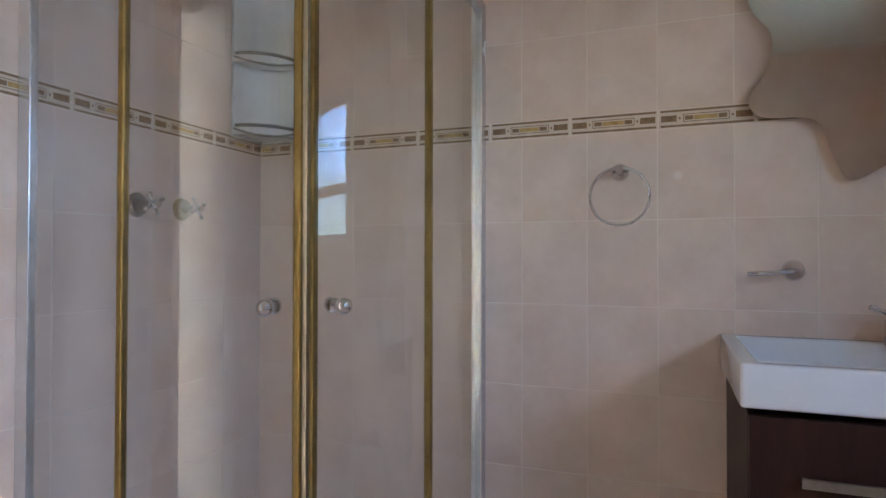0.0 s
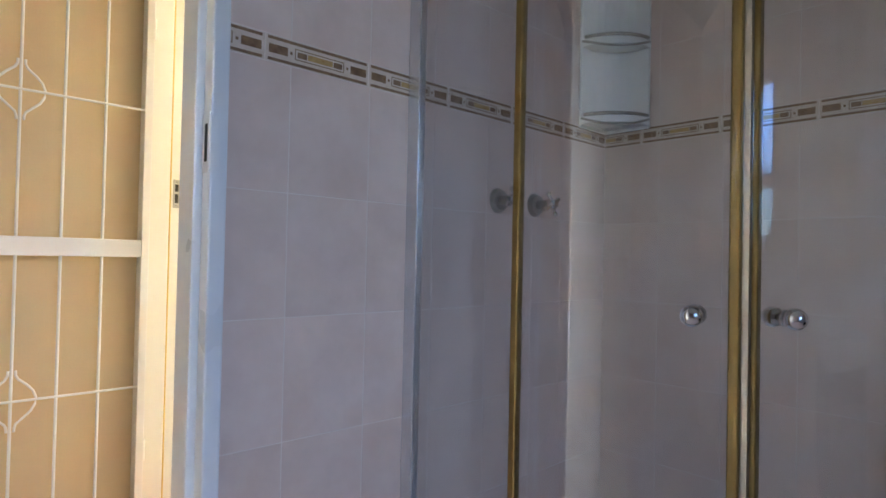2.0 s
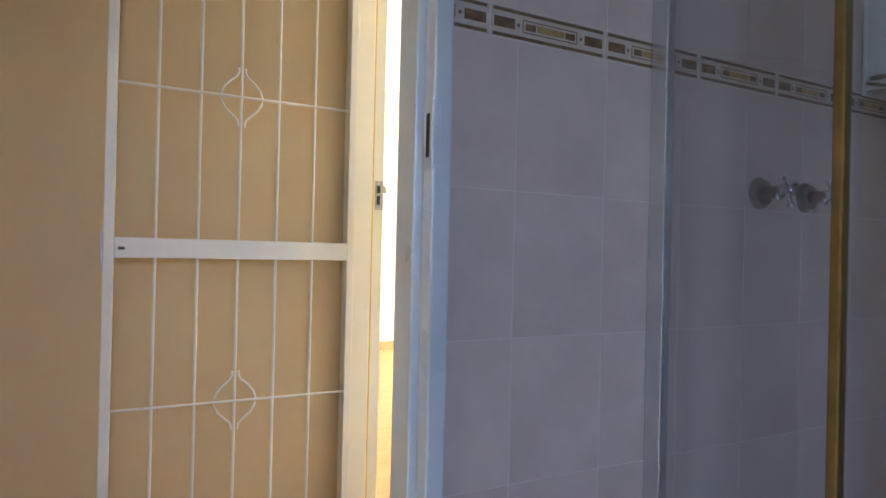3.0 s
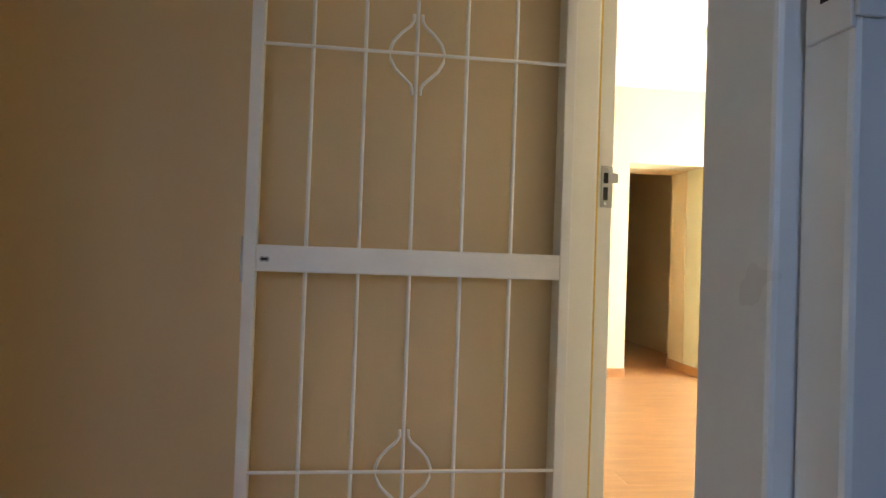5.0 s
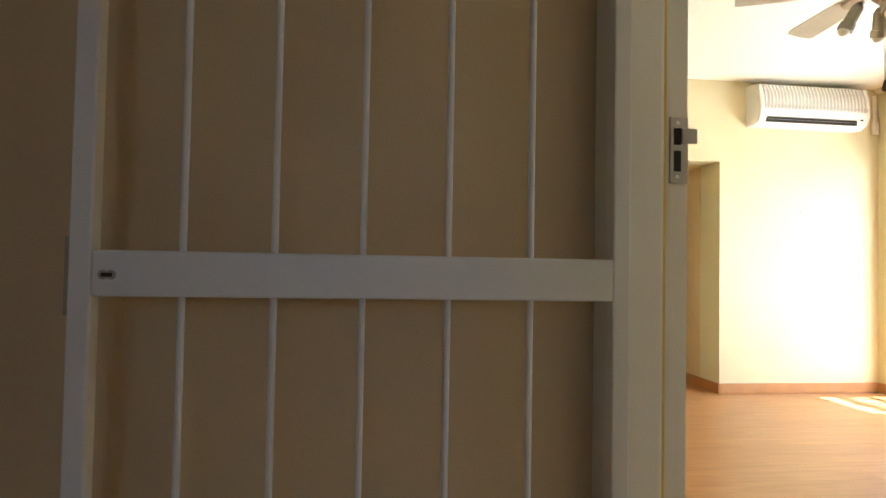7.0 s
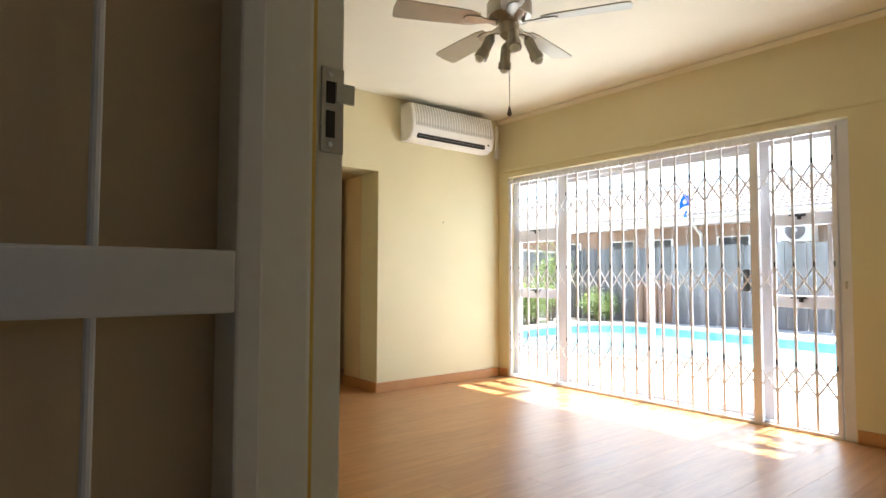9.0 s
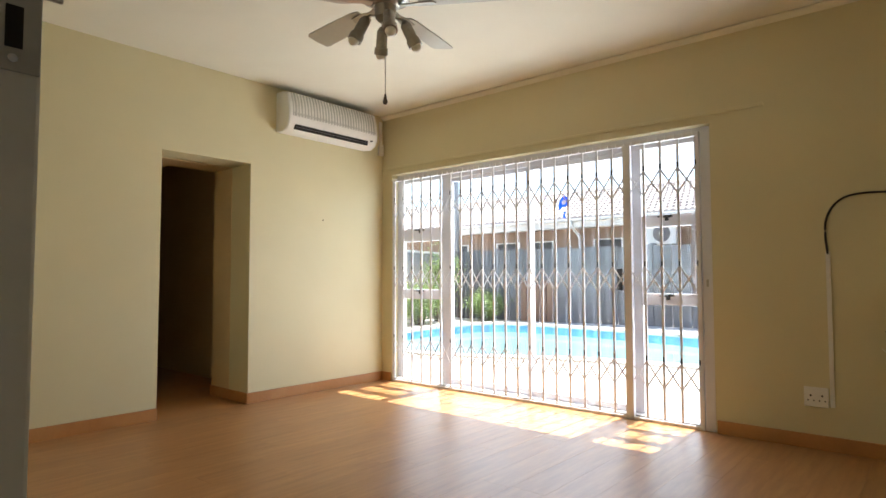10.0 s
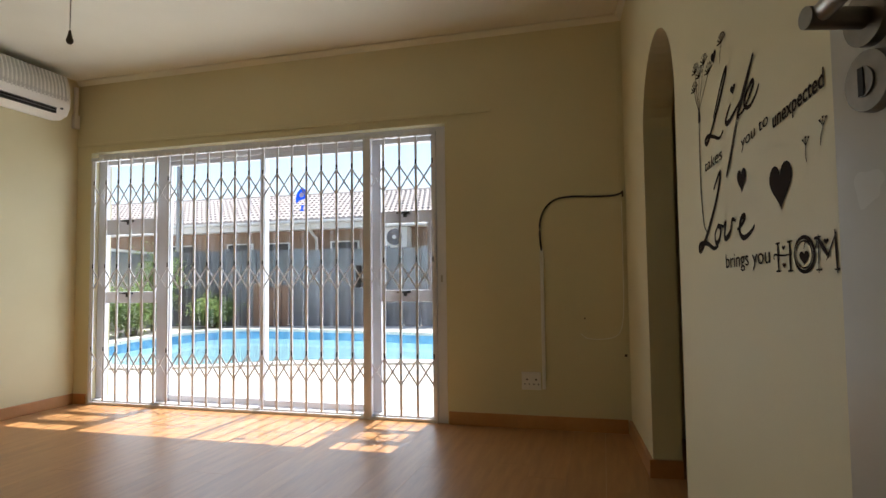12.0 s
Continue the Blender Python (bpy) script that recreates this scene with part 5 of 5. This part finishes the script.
for k in range(4):
    a = radians(-45 + 90 * k + 10)
    c, s = math.cos(a), math.sin(a)
    e0, e1, e2, e3 = F(0.045 * c, 0.045 * s, 2.31), F(0.10 * c, 0.10 * s, 2.285), F(0.135 * c, 0.135 * s, 2.215), F(0.15 * c, 0.15 * s, 2.185)
    bm = bmesh.new()
    tube(bm, [F(0.04 * c, 0.04 * s, 2.315), F(0.075 * c, 0.075 * s, 2.315), F(0.095 * c, 0.095 * s, 2.30)], 0.006, 8)
    arm = part("arm", bm, BRUSHED, fan, smooth=True)
    sp = soften(part("spotlight", cyls((F(0.092 * c, 0.092 * s, 2.305), e1, 0.014, 0.026), (e1, e2, 0.027, 0.028), (e2, e3, 0.034, 0.035), seg=24), BRUSHED, fan), 35)
    part("bulb", ball(bmesh.new(), F(0.152 * c, 0.152 * s, 2.183), 0.026), PLASTIC, sp)
for dx in (-0.006, 0.006):
    part("pull_cord", cyls((F(dx, 0, 2.27), F(0, 0, 1.93), 0.0014), seg=6), BRUSHED, fan)
bm = bmesh.new()
cyl(bm, F(0, 0, 1.935), F(0, 0, 1.905), 0.004, 0.010, seg=14)
ball(bm, F(0, 0, 1.898), 0.0125, sz=1.2)
part("pull_knob", bm, BARK, fan, "brown pull knob", smooth=True)

# ---- window wall services ----
so = thing("power_socket", "white double power socket low on the cream wall", "socket", (XW, 1.445, 0.25))
pp = part("plate", boxes((XW - 0.012, XW - 0.001, 1.382, 1.512, 0.256, 0.376), bev=0.004), PLASTIC, so)
for y, z, r in ((1.415, 0.325, 0.006), (1.40, 0.295, 0.0045), (1.43, 0.295, 0.0045), (1.475, 0.325, 0.006), (1.46, 0.295, 0.0045), (1.49, 0.295, 0.0045)):
    part("pin_hole", cyls(((XW - 0.0128, y, z), (XW - 0.0118, y, z), r), seg=10), HOLESHADE, pp)
for y in (1.415, 1.475):
    part("rocker", boxes((XW - 0.016, XW - 0.012, y - 0.008, y + 0.008, 0.347, 0.365), bev=0.001), PLASTIC, pp)
tk = thing("cable_trunking", "white plastic cable trunking rising from the socket", "cable trunking", (XW, 1.362, 0.25))
part("trunking", boxes((XW - 0.012, XW - 0.001, 1.350, 1.374, 0.262, 1.205), bev=0.002), PLASTIC, tk)
cb = thing("black_cable", "loose black cable looping up to the room corner", "cable", (XW, 1.1, 1.5))
bm = bmesh.new()
cab = smooth_line([(1.362, 1.19), (1.371, 1.30), (1.365, 1.40), (1.325, 1.485), (1.255, 1.535), (1.15, 1.548), (1.02, 1.541), (0.90, 1.540), (0.845, 1.552), (0.825, 1.57)], 5)
tube(bm, [(XW - 0.008, y, z) for y, z in cab], 0.0065, 8)
part("sheath", bm, DARK, cb, smooth=True)
ct = thing("corner_conduit", "thin cream conduit running down the room corner", "conduit", (XW, 0.83, 1.5))
part("pipe", boxes((XW - 0.012, XW - 0.001, 0.835, 0.850, 1.55, 2.67), (XW - 0.010, XW - 0.001, 0.822, 0.830, 0.55, 1.55), bev=0.002), CREAM, ct)
part("clip", boxes((XW - 0.014, XW - 0.001, 0.822, 0.834, 1.53, 1.565), (XW - 0.012, XW - 0.001, 0.826, 0.842, 0.49, 0.505)), BARK, ct)
wc = thing("thin_wire", "thin cream wire curling across the wall", "wire", (XW, 1.0, 0.6))
bm = bmesh.new()
tube(bm, [(XW - 0.004, y, z) for y, z in smooth_line([(1.115, 0.635), (1.075, 0.605), (0.985, 0.600), (0.905, 0.615), (0.862, 0.66), (0.842, 0.78), (0.838, 1.0), (0.836, 1.5)], 5)], 0.0028, 6)
part("strand", bm, CREAMENAMEL, wc, smooth=True)
sc = thing("wall_screw", "small brown screw in the cream wall", "screw", (XW, 1.088, 0.74))
part("head", cyls(((XW - 0.005, 1.088, 0.735), (XW, 1.088, 0.735), 0.006), seg=10), BARK, sc)

nl = thing("wall_nail", "dark nail in the cream wall under the air conditioner", "nail", (4.08, YA, 1.6))
part("head", cyls(((4.08, YA - 0.008, 1.6), (4.08, YA, 1.6), 0.006), seg=10), BARK, nl)

# ---- tiles of the bathroom walls ----
ROWS = [(-0.103, 0.148), (0.148, 0.403), (0.403, 0.658), (0.658, 0.912), (0.912, 1.167), (1.167, 1.428), (1.483, 1.735), (1.735, 1.99), (1.99, 2.245), (2.245, 2.50), (2.50, 2.755)]
TB, TT = bpy.data.objects["wall_bathroom_door"], bpy.data.objects["wall_bathroom_towel"]
tile_cache = {}


def tile_mesh(w, h, axis, mtl=TILE):
    """A thin tile with eased edges, face towards the room."""
    key = (round(w, 3), round(h, 3), axis, mtl.name)
    if key not in tile_cache:
        bm = bmesh.new()
        e, d = 0.0012, 0.0085
        lo = [(-w / 2, -h / 2), (w / 2, -h / 2), (w / 2, h / 2), (-w / 2, h / 2)]
        A = [bm.verts.new((a, 0, b)) for a, b in lo]
        B = [bm.verts.new((a, -d + e, b)) for a, b in lo]
        C = [bm.verts.new((a - math.copysign(e, a), -d, b - math.copysign(e, b))) for a, b in lo]
        for P, Q in ((A, B), (B, C)):
            for i in range(4):
                bm.faces.new((P[i], P[(i + 1) % 4], Q[(i + 1) % 4], Q[i]))
        bm.faces.new(C)
        if axis == "x":
            bm.transform(Matrix.Rotation(radians(-90), 4, "Z"))
        bmesh.ops.recalc_face_normals(bm, faces=bm.faces)
        me = bpy.data.meshes.new("tile")
        bm.to_mesh(me)
        bm.free()
        me.materials.append(mtl)
        tile_cache[key] = me
    return tile_cache[key]


def lay(parent, axis, fixed, lo, hi, joint, step, rows, name="tile", mtl=TILE, gap=0.0014):
    k0 = math.floor((lo - joint) / step)
    k = k0
    while joint + k * step < hi - 0.004:
        a, b = max(joint + k * step, lo), min(joint + (k + 1) * step, hi)
        k += 1
        if b - a < 0.012:
            continue
        for z0, z1 in rows:
            z0, z1 = max(z0, 0.0), min(z1, 2.598)
            me = tile_mesh(b - a - gap, z1 - z0 - gap, axis, mtl)
            o = new(name, me)
            c = (a + b) / 2
            o.location = (fixed, c, (z0 + z1) / 2) if axis == "x" else (c, fixed, (z0 + z1) / 2)
            o.parent = parent


lay(TB, "y", YB + 0.0082, 0.459, XT, 0.593, 0.2, ROWS)
lay(TT, "x", XT + 0.0082, -2.6, YB, -0.91, 0.2, ROWS)
lay(TB, "y", YB + 0.0082, 0.459, XT, 0.535, 0.2525, [(1.4275, 1.4835)], "border_tile", BORDERCREAM)
lay(TT, "x", XT + 0.0082, -2.6, YB, -0.607, 0.2525, [(1.4275, 1.4835)], "border_tile", BORDERCREAM)
# printed motif of the border, one per border tile
motif = [(0.006, 0.2465, 0.0465, 0.0525), (0.006, 0.2465, 0.0035, 0.0095), (0.008, 0.050, 0.019, 0.037), (0.203, 0.245, 0.019, 0.037), (0.055, 0.0605, 0.025, 0.031), (0.192, 0.1975, 0.025, 0.031),
         (0.072, 0.094, 0.022, 0.034), (0.159, 0.181, 0.022, 0.034), (0.066, 0.186, 0.0165, 0.0185), (0.066, 0.186, 0.0375, 0.0395), (0.066, 0.068, 0.0185, 0.0375), (0.184, 0.186, 0.0185, 0.0375)]
for parent, axis, fixed, lo, hi, joint in ((TB, "y", YB - 0.0006, 0.459, XT - 0.004, 0.535), (TT, "x", XT - 0.0006, -2.6, YB - 0.004, -0.607)):
    k = math.floor((lo - joint) / 0.2525)
    while joint + k * 0.2525 < hi:
        bm = bmesh.new()
        for a, b, c, d in motif:
            a, b = max(joint + k * 0.2525 + a, lo), min(joint + k * 0.2525 + b, hi)
            if b - a > 0.001:
                q = [(a, c), (b, c), (b, d), (a, d)]
                bm.faces.new([bm.verts.new((fixed, u, 1.4275 + v) if axis == "x" else (u, fixed, 1.4275 + v)) for u, v in q])
        a, b = max(joint + k * 0.2525 + 0.096, lo), min(joint + k * 0.2525 + 0.157, hi)
        if b - a > 0.004:
            gold = bmesh.new()
            gold.faces.new([gold.verts.new((fixed, u, 1.4275 + v) if axis == "x" else (u, fixed, 1.4275 + v)) for u, v in ((a, 0.022), (b, 0.022), (b, 0.034), (a, 0.034))])
            part("border_motif", gold, BORDERGOLD, parent, "golden brown printed panel")
        k += 1
        if bm.faces:
            part("border_motif", bm, BORDERBROWN, parent)
        else:
            bm.free()

# ---- floor planks ----
fl = thing("floor_room", "glossy honey-coloured wood laminate floor", "floor", (2.8, 2.9, 0), kind="structure")
prnd = random.Random(7)
pk = {}
row = 0
y = 0.40
while y < YA - 0.001:
    y1 = min(y + 0.192, YA)
    x = 0.62 - prnd.uniform(0, 1.1)
    while x < XW + 0.02:
        a, b = max(x, 0.62), min(x + 1.285, XW + 0.02)
        x += 1.285
        if b - a < 0.03:
            continue
        key = (round(b - a, 3), round(y1 - y, 3))
        if key not in pk:
            bm = boxes((-(b - a) / 2 + 0.0004, (b - a) / 2 - 0.0004, -(y1 - y) / 2 + 0.0004, (y1 - y) / 2 - 0.0004, -0.009, 0.0))
            me = bpy.data.meshes.new("plank")
            bmesh.ops.recalc_face_normals(bm, faces=bm.faces)
            bm.to_mesh(me)
            bm.free()
            me.materials.append(PLANK)
            pk[key] = me
        o = new("plank", pk[key])
        o.parent = fl
        o.location = ((a + b) / 2 - 2.8, (y + y1) / 2 - 2.9, 0.0)
    y = y1
    row += 1
